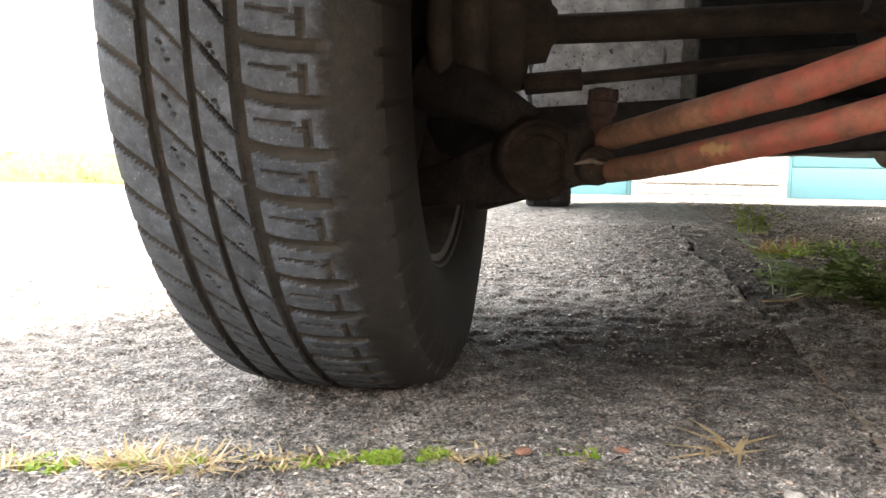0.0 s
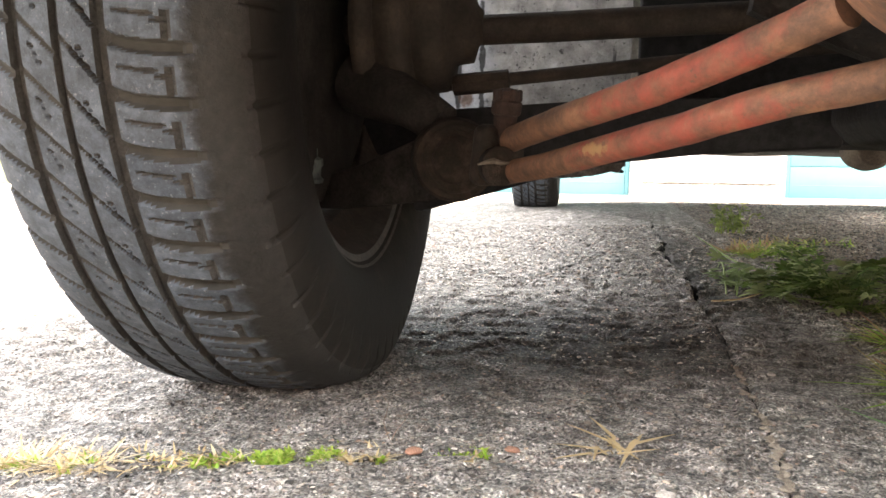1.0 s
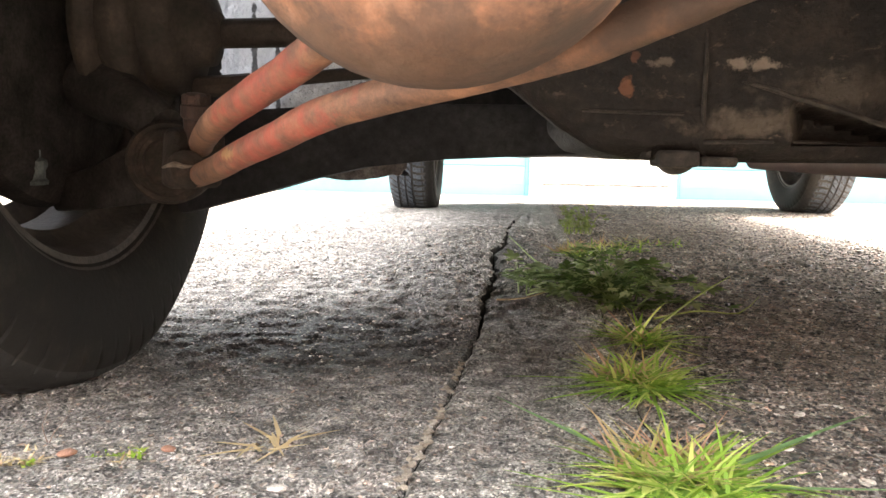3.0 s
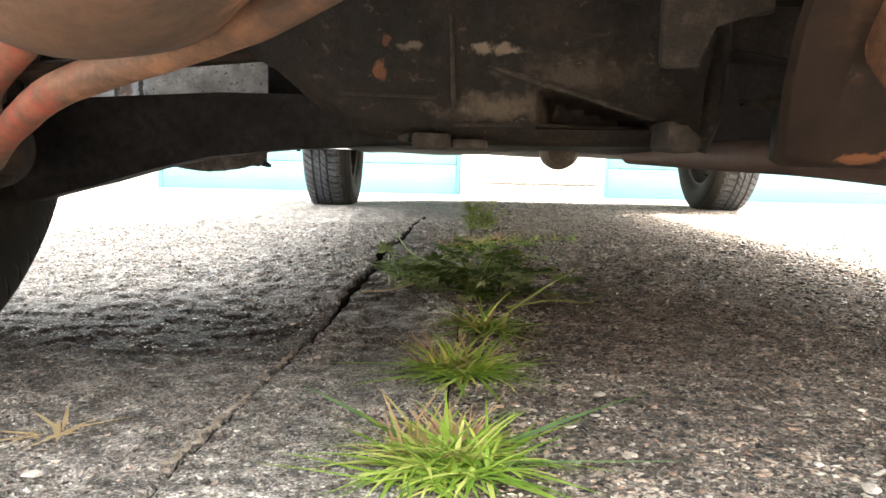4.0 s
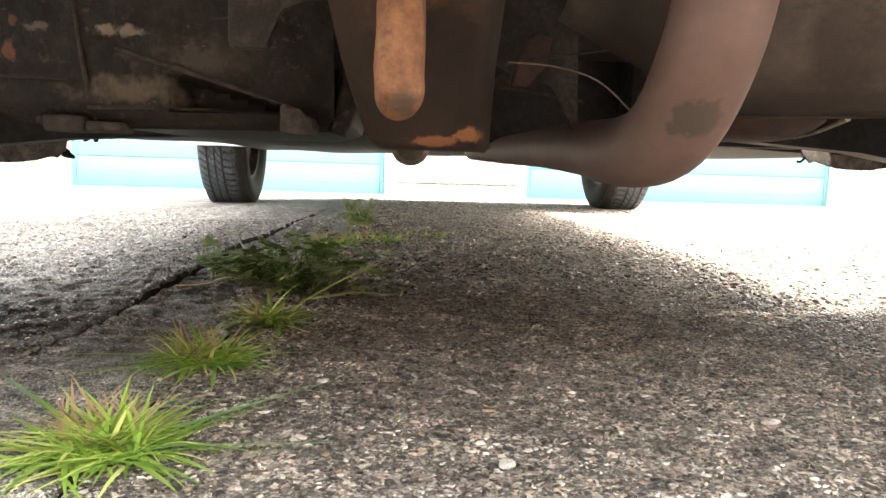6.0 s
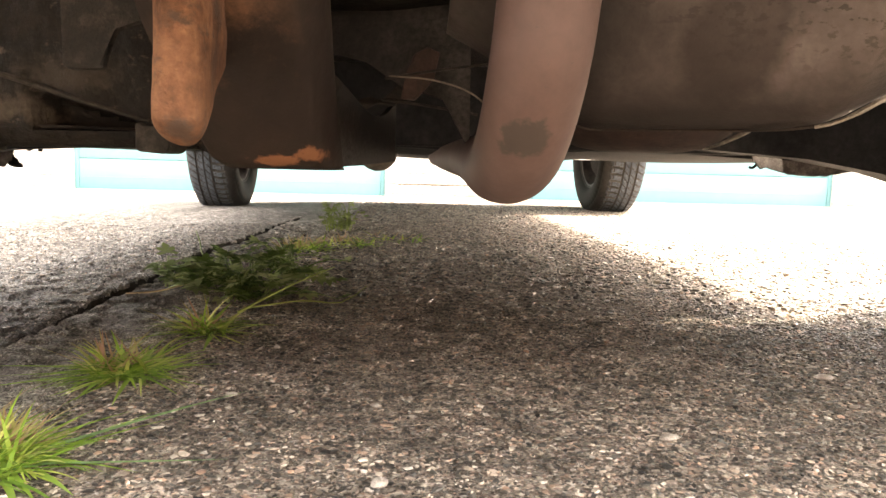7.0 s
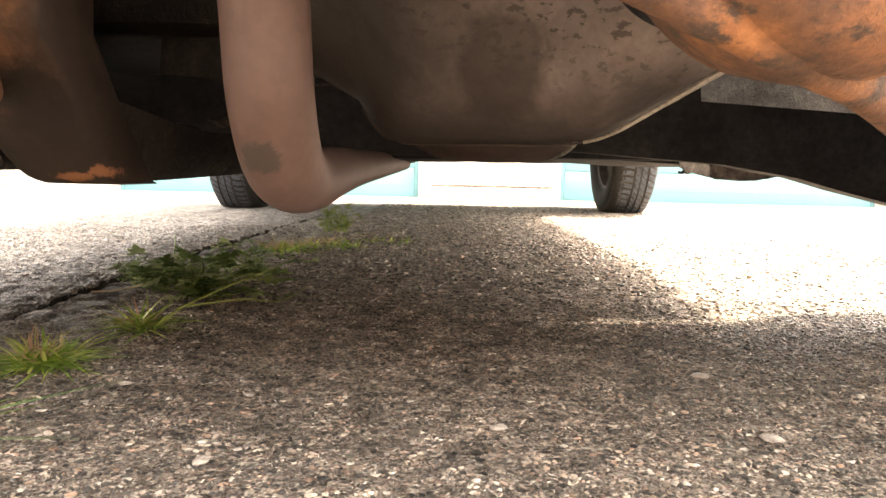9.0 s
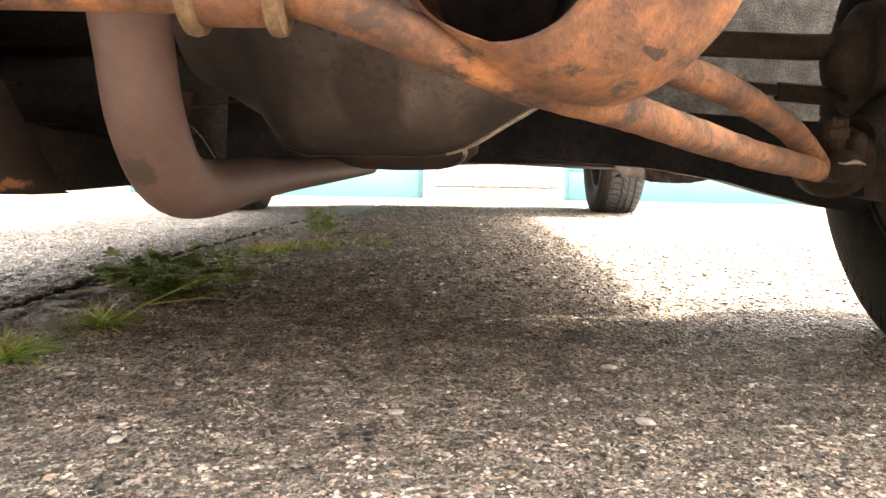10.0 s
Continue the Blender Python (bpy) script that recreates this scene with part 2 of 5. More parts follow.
wob.operation = "MULTIPLY_ADD"
rp.link(rp.noise(55, 5, 0.7), wob.inputs[0])
wob.inputs[1].default_value = 0.16
rp.link(gx.outputs[0], wob.inputs[2])
rpm = rp.mix(1.0, rp.ramp(wob.outputs[0], [(0.272, 0.0), (0.298, 1.0), (0.33, 1.0), (0.356, 0.0)]), rp.ramp(rp.noise(75, 6, 0.7), [(0.38, 0.25), (0.58, 0.85)]), "MULTIPLY")
RED_RUST = rp.color(rp.mix(rpm, rpa, rpb)).bump(rp.noise(160, 5, 0.7), 0.0006).spot((0.2034, 0.4, 0.157), (0.0045, 0.03, 0.003), (0.3, 0.2, 0.085), 0.6, 1.8, 250, 0.15).spot((0.43, 0.22, 0.215), (0.085, 0.1, 0.05), (0.03, 0.02, 0.014), 0.9, 0.5, 40, 0.15).m
em = mottled("heat_browned_pipe", (0.076, 0.047, 0.04), (0.097, 0.061, 0.052), (0.118, 0.077, 0.066), 12, 0.62, 0.1, 0.35, 0.0002, ((0.065, 0.048, 0.041), 170, 0.66), 0.05, (0.86, 1.08))
em.spot((0.681, 0.29, 0.166), (0.0082, 0.03, 0.0068), (0.045, 0.037, 0.031), 0.85, 0.9, 120, 0.06)
em.spot((0.662, 0.32, 0.17), (0.012, 0.03, 0.02), (0.075, 0.056, 0.047), 0.5, 0.9, 70, 0.2)
EXHAUST = em.m
om = Mat("oily_cast_metal", 0.5, 0.0, 0.18)
oc = om.ramp(om.noise(30, 6, 0.65), [(0.3, (0.0028, 0.002, 0.0015)), (0.5, (0.006, 0.0042, 0.003)), (0.72, (0.016, 0.011, 0.0078))])
oc = om.mix(om.ramp(om.noise(24, 6, 0.72, om.stretch(1.0, 1.0, 2.4)), [(0.54, 0.0), (0.7, 0.5)]), oc, (0.024, 0.0175, 0.0125))
oc = om.mix(om.ramp(om.noise(95, 6, 0.78, om.stretch(1.0, 1.0, 1.6)), [(0.59, 0.0), (0.67, 0.75)]), oc, (0.07, 0.052, 0.038))
om.color(om.mix(1.0, oc, om.ramp(om.noise(240, 4, 0.7), [(0.3, 0.6), (0.7, 1.2)]), "MULTIPLY")).bump(om.noise(150, 6, 0.75), 0.002).bump(om.noise(30, 4), 0.004)
om.spot((0.397, 0.37, 0.191), (0.0028, 0.05, 0.0036), (0.1, 0.042, 0.022), 0.8, 1.6, 170, 0.1)
om.spot((0.4, 0.37, 0.204), (0.0018, 0.05, 0.0022), (0.08, 0.034, 0.02), 0.75, 2.0, 170, 0.1)
om.spot((0.452, 0.36, 0.2), (0.01, 0.05, 0.0018), (0.14, 0.115, 0.09), 0.75, 3.0, 130, 0.2)
om.spot((0.412, 0.36, 0.2015), (0.006, 0.05, 0.0013), (0.1, 0.08, 0.062), 0.7, 3.0, 150, 0.2)
om.spot((0.452, 0.36, 0.1735), (0.02, 0.05, 0.0055), (0.07, 0.057, 0.043), 0.75, 2.4, 80, 0.25)
om.spot((0.485, 0.36, 0.19), (0.02, 0.05, 0.006), (0.05, 0.04, 0.03), 0.5, 3.0, 120, 0.25)
OILY = om.m
gp = Mat("greasy_pan_steel", 0.55, 0.3, 0.3)
gc = gp.ramp(gp.noise(11, 5, 0.55), [(0.32, (0.083, 0.067, 0.059)), (0.5, (0.138, 0.112, 0.099)), (0.7, (0.2, 0.165, 0.147))])
pits = gp.mix(1.0, gp.ramp(gp.noise(130, 4, 0.6, gp.stretch(1.0, 1.0, 2.0)), [(0.55, 0.0), (0.6, 0.75)]), gp.ramp(gp.sum(gp.noise(18, 4), 0.06, gp.sum(gp.axis(0), 0.25, gp.axis(2))), [(0.425, 0.0), (0.46, 1.0)]), "MULTIPLY")
gc = gp.mix(pits, gc, (0.032, 0.025, 0.02))
flakes = gp.mix(1.0, gp.ramp(gp.noise(210, 5, 0.65, gp.stretch(1.0, 1.0, 2.2)), [(0.46, 0.0), (0.53, 0.8)]), gp.ramp(gp.sum(gp.noise(18, 4), 0.06, gp.sum(gp.axis(0), 0.25, gp.axis(2))), [(0.472, 0.0), (0.505, 1.0)]), "MULTIPLY")
gc = gp.mix(flakes, gc, (0.045, 0.033, 0.027))
gc = gp.mix(gp.ramp(gp.noise(26, 6, 0.7), [(0.54, 0.0), (0.7, 0.3)]), gc, (0.07, 0.052, 0.043))
gc = gp.mix(gp.ramp(gp.noise(40, 5, 0.7, gp.stretch(1.0, 1.0, 0.3)), [(0.6, 0.0), (0.75, 0.2)]), gc, (0.22, 0.185, 0.165))
gc = gp.mix(gp.ramp(gp.noise(70, 5, 0.7), [(0.66, 0.0), (0.74, 0.5)]), gc, (0.2, 0.165, 0.14))
gp.color(gp.mix(1.0, gc, gp.ramp(gp.noise(260, 3), [(0.3, 0.88), (0.7, 1.1)]), "MULTIPLY")).bump(gp.noise(60, 4, 0.6), 0.0005).bump(gp.noise(210, 5, 0.65), 0.0004)
# soft dark area by the pipe: shading put into the pan's colour
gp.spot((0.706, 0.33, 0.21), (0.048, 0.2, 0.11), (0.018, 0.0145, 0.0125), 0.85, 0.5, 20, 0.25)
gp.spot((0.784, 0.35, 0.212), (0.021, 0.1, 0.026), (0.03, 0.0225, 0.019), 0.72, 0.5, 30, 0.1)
# oily lower band, with the under-curve's shade put into its colour
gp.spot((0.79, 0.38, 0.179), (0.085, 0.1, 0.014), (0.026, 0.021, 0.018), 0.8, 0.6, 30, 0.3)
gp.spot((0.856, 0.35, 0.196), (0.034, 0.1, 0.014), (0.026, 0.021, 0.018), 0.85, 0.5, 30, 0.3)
PAN = gp.m
SHEET = mottled("bare_flange_steel", (0.14, 0.122, 0.1), (0.28, 0.25, 0.21), (0.42, 0.38, 0.33), 60, 0.45, 0.4).m
kb = Mat("brown_coated_steel", 0.7, 0.0, 0.2)
kc = kb.ramp(kb.noise(22, 5, 0.65), [(0.3, (0.008, 0.005, 0.0037)), (0.5, (0.0145, 0.009, 0.0065)), (0.72, (0.026, 0.0157, 0.0108))])
high = kb.ramp(kb.sum(kb.noise(45, 6, 0.7), 0.09, kb.axis(2)), [(0.236, 0.0), (0.256, 1.0)])
kr = kb.ramp(kb.noise(40, 6, 0.7), [(0.32, (0.028, 0.018, 0.012)), (0.48, (0.062, 0.034, 0.021)), (0.65, (0.115, 0.057, 0.03))])
near_rib = kb.ramp(kb.sum(kb.noise(30, 4), 0.02, kb.axis(0)), [(0.561, 0.0), (0.57, 1.0), (0.604, 1.0), (0.612, 0.0)])
kb.color(kb.mix(kb.mix(1.0, high, near_rib, "MULTIPLY"), kc, kr)).bump(kb.noise(160, 5, 0.7), 0.0005)
kb.spot((0.589, 0.315, 0.1545), (0.0085, 0.03, 0.002), (0.15, 0.064, 0.03), 0.85, 1.4, 140, 0.1)
kb.spot((0.6015, 0.315, 0.157), (0.006, 0.03, 0.003), (0.15, 0.064, 0.03), 0.85, 1.4, 140, 0.1)
BRACKET = kb.m
# pale tone for the daylight that shows through the wheel
GAP_PALE = mottled("painted_gap_daylight", (0.04, 0.05, 0.048), (0.1, 0.12, 0.115), (0.2, 0.23, 0.22), 220, 0.5).m
UNDERSEAL = mottled("black_underseal", (0.009, 0.009, 0.0098), (0.018, 0.018, 0.0195), (0.033, 0.0325, 0.0335), 14, 0.65, 0, 0.14, 0.0015).m
TORN = mottled("dirty_torn_coat", (0.05, 0.041, 0.037), (0.13, 0.11, 0.1), (0.27, 0.235, 0.215), 60, 0.8, 0, 0.3, 0.002).m
JOINT = mottled("dull_tan_steel", (0.07, 0.055, 0.042), (0.13, 0.105, 0.082), (0.2, 0.165, 0.13), 40, 0.7).m
BRASS = mottled("tarnished_clamp_metal", (0.095, 0.06, 0.033), (0.175, 0.115, 0.064), (0.25, 0.175, 0.105), 50, 0.55, 0.4).m
sp = Mat("peeling_stone_chip_coat", 0.65, 0, 0.4)
spc = sp.ramp(sp.noise(30, 6, 0.7), [(0.3, (0.14, 0.13, 0.122)), (0.52, (0.38, 0.36, 0.34)), (0.72, (0.62, 0.6, 0.57))])
spc = sp.mix(sp.ramp(sp.noise(34, 4, 0.55, sp.stretch(1.0, 1.0, 0.12)), [(0.585, 0.0), (0.61, 1.0)]), spc, (0.015, 0.014, 0.013))
spc = sp.mix(sp.ramp(sp.noise(170, 4, 0.7), [(0.6, 0.0), (0.66, 0.85)]), spc, (0.03, 0.028, 0.026))
sp.color(spc).bump(sp.noise(90, 5, 0.75), 0.01)
sp.spot((0.03, 0.9, 0.26), (0.062, 0.3, 0.25), (0.5, 0.52, 0.56), 0.75, 0.4, 40, 0.1)
sp.spot((0.058, 0.9, 0.25), (0.003, 0.3, 0.075), (0.012, 0.011, 0.01), 0.95, 1.6, 70, 0.1)
sp.spot((0.085, 0.9, 0.26), (0.003, 0.3, 0.08), (0.012, 0.011, 0.01), 0.95, 1.6, 70, 0.1)
sp.spot((0.066, 0.9, 0.22), (0.006, 0.3, 0.012), (0.16, 0.075, 0.04), 0.8, 1.6, 90, 0.2)
CHIPCOAT = sp.m
BROWN_CHIPCOAT = mottled("brown_stone_chip_coat", (0.06, 0.052, 0.045), (0.13, 0.114, 0.1), (0.26, 0.235, 0.21), 45, 0.7, 0, 0.4, 0.006, ((0.025, 0.022, 0.02), 120, 0.6)).m
BODY = mottled("dull_white_body_paint", (0.5, 0.49, 0.46), (0.6, 0.59, 0.56), (0.66, 0.65, 0.62), 3, 0.35, 0, 0.5, 0.0001).m
WHITE_BRICK = mottled("white_painted_brick", (0.5, 0.48, 0.43), (0.62, 0.6, 0.555), (0.68, 0.67, 0.635), 14, 0.85, 0, 0.3, 0.003, ((0.32, 0.22, 0.14), 12, 0.63)).m
MORTAR = mottled("painted_mortar", (0.45, 0.43, 0.38), (0.54, 0.52, 0.47), (0.6, 0.58, 0.53), 20, 0.95, 0, 0.2, 0.003).m
CRUMBLED = mottled("crumbled_brown_mortar", (0.07, 0.05, 0.035), (0.15, 0.11, 0.075), (0.3, 0.23, 0.16), 40, 0.95).m
BROWN_BRICK = mottled("brown_brick", (0.1, 0.065, 0.05), (0.17, 0.11, 0.085), (0.24, 0.17, 0.135), 7, 0.9, 0, 0.2, 0.003).m
WHITE_WALL = mottled("white_painted_wall", (0.68, 0.68, 0.67), (0.76, 0.76, 0.75), (0.8, 0.8, 0.79), 4, 0.7, 0, 0.3, 0.001).m
MOSSY = mottled("mossy_plinth", (0.24, 0.25, 0.1), (0.4, 0.39, 0.23), (0.2, 0.24, 0.045), 5, 0.9, 0, 0.2, 0.003).m
TEAL = mottled("teal_door_paint", (0.118, 0.262, 0.277), (0.126, 0.276, 0.291), (0.135, 0.288, 0.304), 3, 0.5, 0, 0.4, 0.00003, None, 0.06, (0.97, 1.03)).m
ROOF = mottled("roof_felt", (0.03, 0.03, 0.03), (0.05, 0.05, 0.05), (0.07, 0.07, 0.07), 8, 0.9).m


def leaf_mat(name, a, b, c):
    m = Mat(name, 0.55, 0, 0.35)
    m.color(m.ramp(m.random(True), [(0.0, a), (0.5, b), (1.0, c)]))
    tr = m.node("ShaderNodeBsdfTranslucent")
    m.link(m.b.inputs["Base Color"].links[0].from_socket, tr.inputs["Color"])
    both = m.node("ShaderNodeMixShader", Fac=0.3)
    m.link(m.b.outputs[0], both.inputs[1])
    m.link(tr.outputs[0], both.inputs[2])
    m.link(both.outputs[0], m.t.nodes["Material Output"].inputs["Surface"])
    return m.m


GRASS = leaf_mat("green_grass", (0.13, 0.25, 0.035), (0.32, 0.48, 0.07), (0.66, 0.68, 0.22))
BLUE_BLADE = leaf_mat("blue_green_grass", (0.14, 0.26, 0.1), (0.2, 0.33, 0.13), (0.25, 0.38, 0.16))
TWIG = mottled("dead_brown_twig", (0.12, 0.08, 0.06), (0.2, 0.14, 0.105), (0.28, 0.2, 0.15), 90, 0.9).m
BRICK_CHIP = mottled("orange_brick_chip", (0.24, 0.12, 0.08), (0.33, 0.17, 0.11), (0.42, 0.25, 0.17), 150, 0.9).m
GRASS_RED = leaf_mat("reddish_grass", (0.5, 0.27, 0.2), (0.52, 0.39, 0.19), (0.4, 0.42, 0.12))
STRAW = leaf_mat("dry_straw", (0.42, 0.29, 0.14), (0.58, 0.45, 0.25), (0.75, 0.65, 0.43))
MOSS = leaf_mat("bright_moss", (0.17, 0.29, 0.03), (0.28, 0.4, 0.05), (0.42, 0.44, 0.12))
WEED = leaf_mat("dark_weed_leaf", (0.06, 0.11, 0.022), (0.15, 0.225, 0.05), (0.45, 0.5, 0.25))
WEED_GREY = leaf_mat("grey_green_leaf", (0.16, 0.22, 0.08), (0.27, 0.34, 0.14), (0.4, 0.46, 0.24))
WEED_PALE = leaf_mat("pale_weed_leaf", (0.14, 0.2, 0.04), (0.22, 0.28, 0.06), (0.3, 0.33, 0.1))


# ---- mesh helpers ----
def mesh_of(bm, mats, smooth=False):
    me = bpy.data.meshes.new("mesh")
    bmesh.ops.recalc_face_normals(bm, faces=bm.faces)
    bm.to_mesh(me)
    bm.free()
    for m in mats if isinstance(mats, (list, tuple)) else [mats]:
        me.materials.append(m)
    if smooth:
        me.shade_smooth()
        me.set_sharp_from_angle(angle=radians(smooth if smooth is not True else 40))
    return me


def part(name, bm, material, parent=None, label="", smooth=40):
    ob = new(name, mesh_of(bm, material, smooth))
    if parent:
        ob.parent = parent
    if label:
        tagged(ob, label)
    return ob


def thing(name, label, category, group="", kind=""):
    return tagged(new(name), label, category, group, kind)


def box(bm, x0, x1, y0, y1, z0, z1, bevel=0.0, seg=2):
    r = bmesh.ops.create_cube(bm, size=1.0)
    vs = r["verts"]
    bmesh.ops.transform(bm, verts=vs, matrix=Matrix.Translation(((x0 + x1) / 2, (y0 + y1) / 2, (z0 + z1) / 2)) @ Matrix.Diagonal((x1 - x0, y1 - y0, z1 - z0, 1)))
    if bevel:
        es = list({e for v in vs for e in v.link_edges})
        bmesh.ops.bevel(bm, geom=es, offset=bevel, segments=seg, profile=0.5, affect="EDGES")
    return bm


def boxed(*a, **k):
    return box(bmesh.new(), *a, **k)


def smooth_path(pts, step):
    """Points along a rounded curve through pts."""
    P = [Vector(p) for p in pts]
    P = [P[0] * 2 - P[1]] + P + [P[-1] * 2 - P[-2]]
    out = []
    for i in range(1, len(P) - 2):
        a, b, c, d = P[i - 1:i + 3]
        n = max(2, int((c - b).length / step))
        for k in range(n):
            t = k / n
            out.append(0.5 * ((2 * b) + (c - a) * t + (2 * a - 5 * b + 4 * c - d) * t * t + (3 * b - a - 3 * c + d) * t ** 3))
    out.append(P[-2])
    return out


def tube(bm, pts, radius, step=0.006, sides=20, dents=0.0):
    """A round bar along a rounded path; radius a number or one per given point."""
    path = smooth_path(pts, step)
    n = len(path)
    if isinstance(radius, (list, tuple)):
        walked = np.cumsum([0.0] + [(Vector(q) - Vector(p)).length for p, q in zip(pts, pts[1:])])
        done = np.cumsum([0.0] + [(q - p).length for p, q in zip(path, path[1:])])
        rs = [float(np.interp(d / done[-1] * walked[-1], walked, radius)) for d in done]
    else:
        rs = [radius] * n
    side = None
    rings = []
    for i, p in enumerate(path):
        d = (path[min(i + 1, n - 1)] - path[max(i - 1, 0)]).normalized()
        if side is None:
            side = d.orthogonal().normalized()
        side = (side - d * side.dot(d)).normalized()
        up = d.cross(side)
        ring = []
        for k in range(sides):
            a = 2 * math.pi * k / sides
            w = (side * math.cos(a) + up * math.sin(a))
            r = rs[i] * (1 + dents * noise.noise(p * 90 + w * 1.5)) if dents else rs[i]
            ring.append(bm.verts.new(p + w * r))
        rings.append(ring)
    for a, b in zip(rings, rings[1:]):
        for k in range(sides):
            bm.faces.new((a[k], a[(k + 1) % sides], b[(k + 1) % sides], b[k]))
    bm.faces.new(rings[0])
    bm.faces.new(rings[-1])
    return bm


def lathe(bm, profile, origin, axis, sides=40, closed=False):
    """Turns (radius, along) pairs round an axis from origin."""
    axis = Vector(axis).normalized()
    s = axis.orthogonal().normalized()
    u = axis.cross(s)
    rings = []
    for r, h in profile:
        c = Vector(origin) + axis * h
        rings.append([bm.verts.new(c + (s * math.cos(2 * math.pi * k / sides) + u * math.sin(2 * math.pi * k / sides)) * max(r, 1e-4)) for k in range(sides)])
    pairs = list(zip(rings, rings[1:])) + ([(rings[-1], rings[0])] if closed else [])
    for a, b in pairs:
        for k in range(sides):
            bm.faces.new((a[k], a[(k + 1) % sides], b[(k + 1) % sides], b[k]))
    if not closed:
        bm.faces.new(rings[0])
        bm.faces.new(rings[-1])
    return bm


def turned(profile, origin, axis, sides=40):
    return lathe(bmesh.new(), profile, origin, axis, sides)


def slab_xz(bm, outline, y0, y1, bevel=0.0):
    """A plate with an outline in x and z, between y0 and y1."""
    a = [bm.verts.new((x, y0, z)) for x, z in outline]
    b = [bm.verts.new((x, y1, z)) for x, z in outline]
    n = len(a)
    fs = [bm.faces.new(a), bm.faces.new(b[::-1])]
    for i in range(n):
        fs.append(bm.faces.new((a[i], b[i], b[(i + 1) % n], a[(i + 1) % n])))
    if bevel:
        bmesh.ops.bevel(bm, geom=list({e for f in fs for e in f.edges}), offset=bevel, segments=2, profile=0.5, affect="EDGES")
    return bm


def grid_sheet(nx, ny, point):
    """A sheet from point(u, v), u and v from 0 to 1."""
    bm = bmesh.new()
    vs = [[bm.verts.new(point(i / nx, j / ny)) for i in range(nx + 1)] for j in range(ny + 1)]
    for j in range(ny):
        for i in range(nx):
            bm.faces.new((vs[j][i], vs[j][i + 1], vs[j + 1][i + 1], vs[j + 1][i]))
    return bm


def plate(nx, ny, point, back):
    """A sheet from point(u, v) with a second skin set back along y, closed all round."""
    bm = bmesh.new()
    f = [[bm.verts.new(point(i / nx, j / ny)) for i in range(nx + 1)] for j in range(ny + 1)]
    g = [[bm.verts.new(v.co + Vector((0, back, 0))) for v in row] for row in f]
    for j in range(ny):
        for i in range(nx):
            bm.faces.new((f[j][i], f[j][i + 1], f[j + 1][i + 1], f[j + 1][i]))
            bm.faces.new((g[j][i], g[j + 1][i], g[j + 1][i + 1], g[j][i + 1]))
    for i in range(nx):
        bm.faces.new((f[0][i], g[0][i], g[0][i + 1], f[0][i + 1]))
        bm.faces.new((f[ny][i], f[ny][i + 1], g[ny][i + 1], g[ny][i]))
    for j in range(ny):
        bm.faces.new((f[j][0], f[j + 1][0], g[j + 1][0], g[j][0]))
        bm.faces.new((f[j][nx], g[j][nx], g[j + 1][nx], f[j + 1][nx]))
    return bm


def thick(bm, t):
    """Gives a sheet a thickness."""
    bmesh.ops.recalc_face_normals(bm, faces=bm.faces)
    bmesh.ops.solidify(bm, geom=list(bm.faces), thickness=t)
    return bm


# ---- the ground ----
def gz(y):
    """The height of the drive: level, then falling gently to the garages."""
    return -0.038 * max(0.0, y - 2.9) if y < 5.6 else -0.1026


CRACK_Y = (-3.0, 0.39, 0.5, 0.68, 0.82, 0.98, 1.08, 1.2, 1.33, 1.45, 1.63, 1.8, 2.1, 2.5, 6.2)
CRACK_X = (0.28, 0.3, 0.311, 0.323, 0.328, 0.339, 0.341, 0.334, 0.336, 0.357, 0.36, 0.366, 0.383, 0.4, 0.52)


def joint_a(y):
    """The line of the long crack between the slabs, more ragged where it opens."""
    k = 0.35 + 0.65 * min(1.0, max(0.0, (y - 0.62) * 4))
    return float(np.interp(y, CRACK_Y, CRACK_X)) + k * (0.008 * noise.noise((y * 18.0, 3.1, 0.2)) + 0.006 * noise.noise((y * 50.0, 1.1, 7.2)) + 0.0028 * noise.noise((y * 150.0, 1.1, 7.2)))


def joint_b(y):
    """The line of the grassy joint."""
    return 0.432 + 0.03 * min(1.0, max(0.0, (y - 0.5) / 0.5)) + 0.03 * max(0.0, min(1.5, y - 0.9)) + 0.006 * noise.noise((y * 6.0, 9.1, 4.2))


def joint_c(x):
    """The line of the mossy cross joint."""
    return 0.375 + 0.18 * x + 0.006 * noise.noise((x * 8.0, 2.2, 1.2))


def soft(y, z):
    return 0.0025 * noise.noise((y * 3.0, z * 3.0, 0.5)) + 0.0008 * noise.noise((y * 18.0, z * 18.0, 2.5))


def crust(x, y):
    """The worn skin of the concrete: flakes standing over shallow pits."""
    h = noise.noise((x * 34, y * 48, 9.1)) + 0.5 * noise.noise((x * 95, y * 120, 3.3))
    f = min(1.0, max(0.0, (h + 0.12) / 0.16))
    return (0.0026 + 0.0015 * min(1.0, max(0.0, (y - 0.5) * 3))) * (f * f * (3 - 2 * f) - 0.6) + 0.0007 * noise.noise((x * 150, y * 150, 1.7)) + 0.0004 * noise.noise((x * 330, y * 330, 5.7))


def top(x, y):
    """The height of the drive: the slabs beyond the crack fall away from it, and stand up at its edge."""
    d = joint_a(y) - x
    z = gz(y) + soft(x, y)
    if d > 0:
        z += 0.006 * min(1.0, max(0.0, (y - 0.62) * 4)) * min(1.0, max(0.0, (2.1 - y) / 0.6)) * max(0.0, 1 - d / 0.5) - 0.03 * min(d, 0.75) * min(1.0, max(0.0, (4.8 - y) / 1.5))
    return z


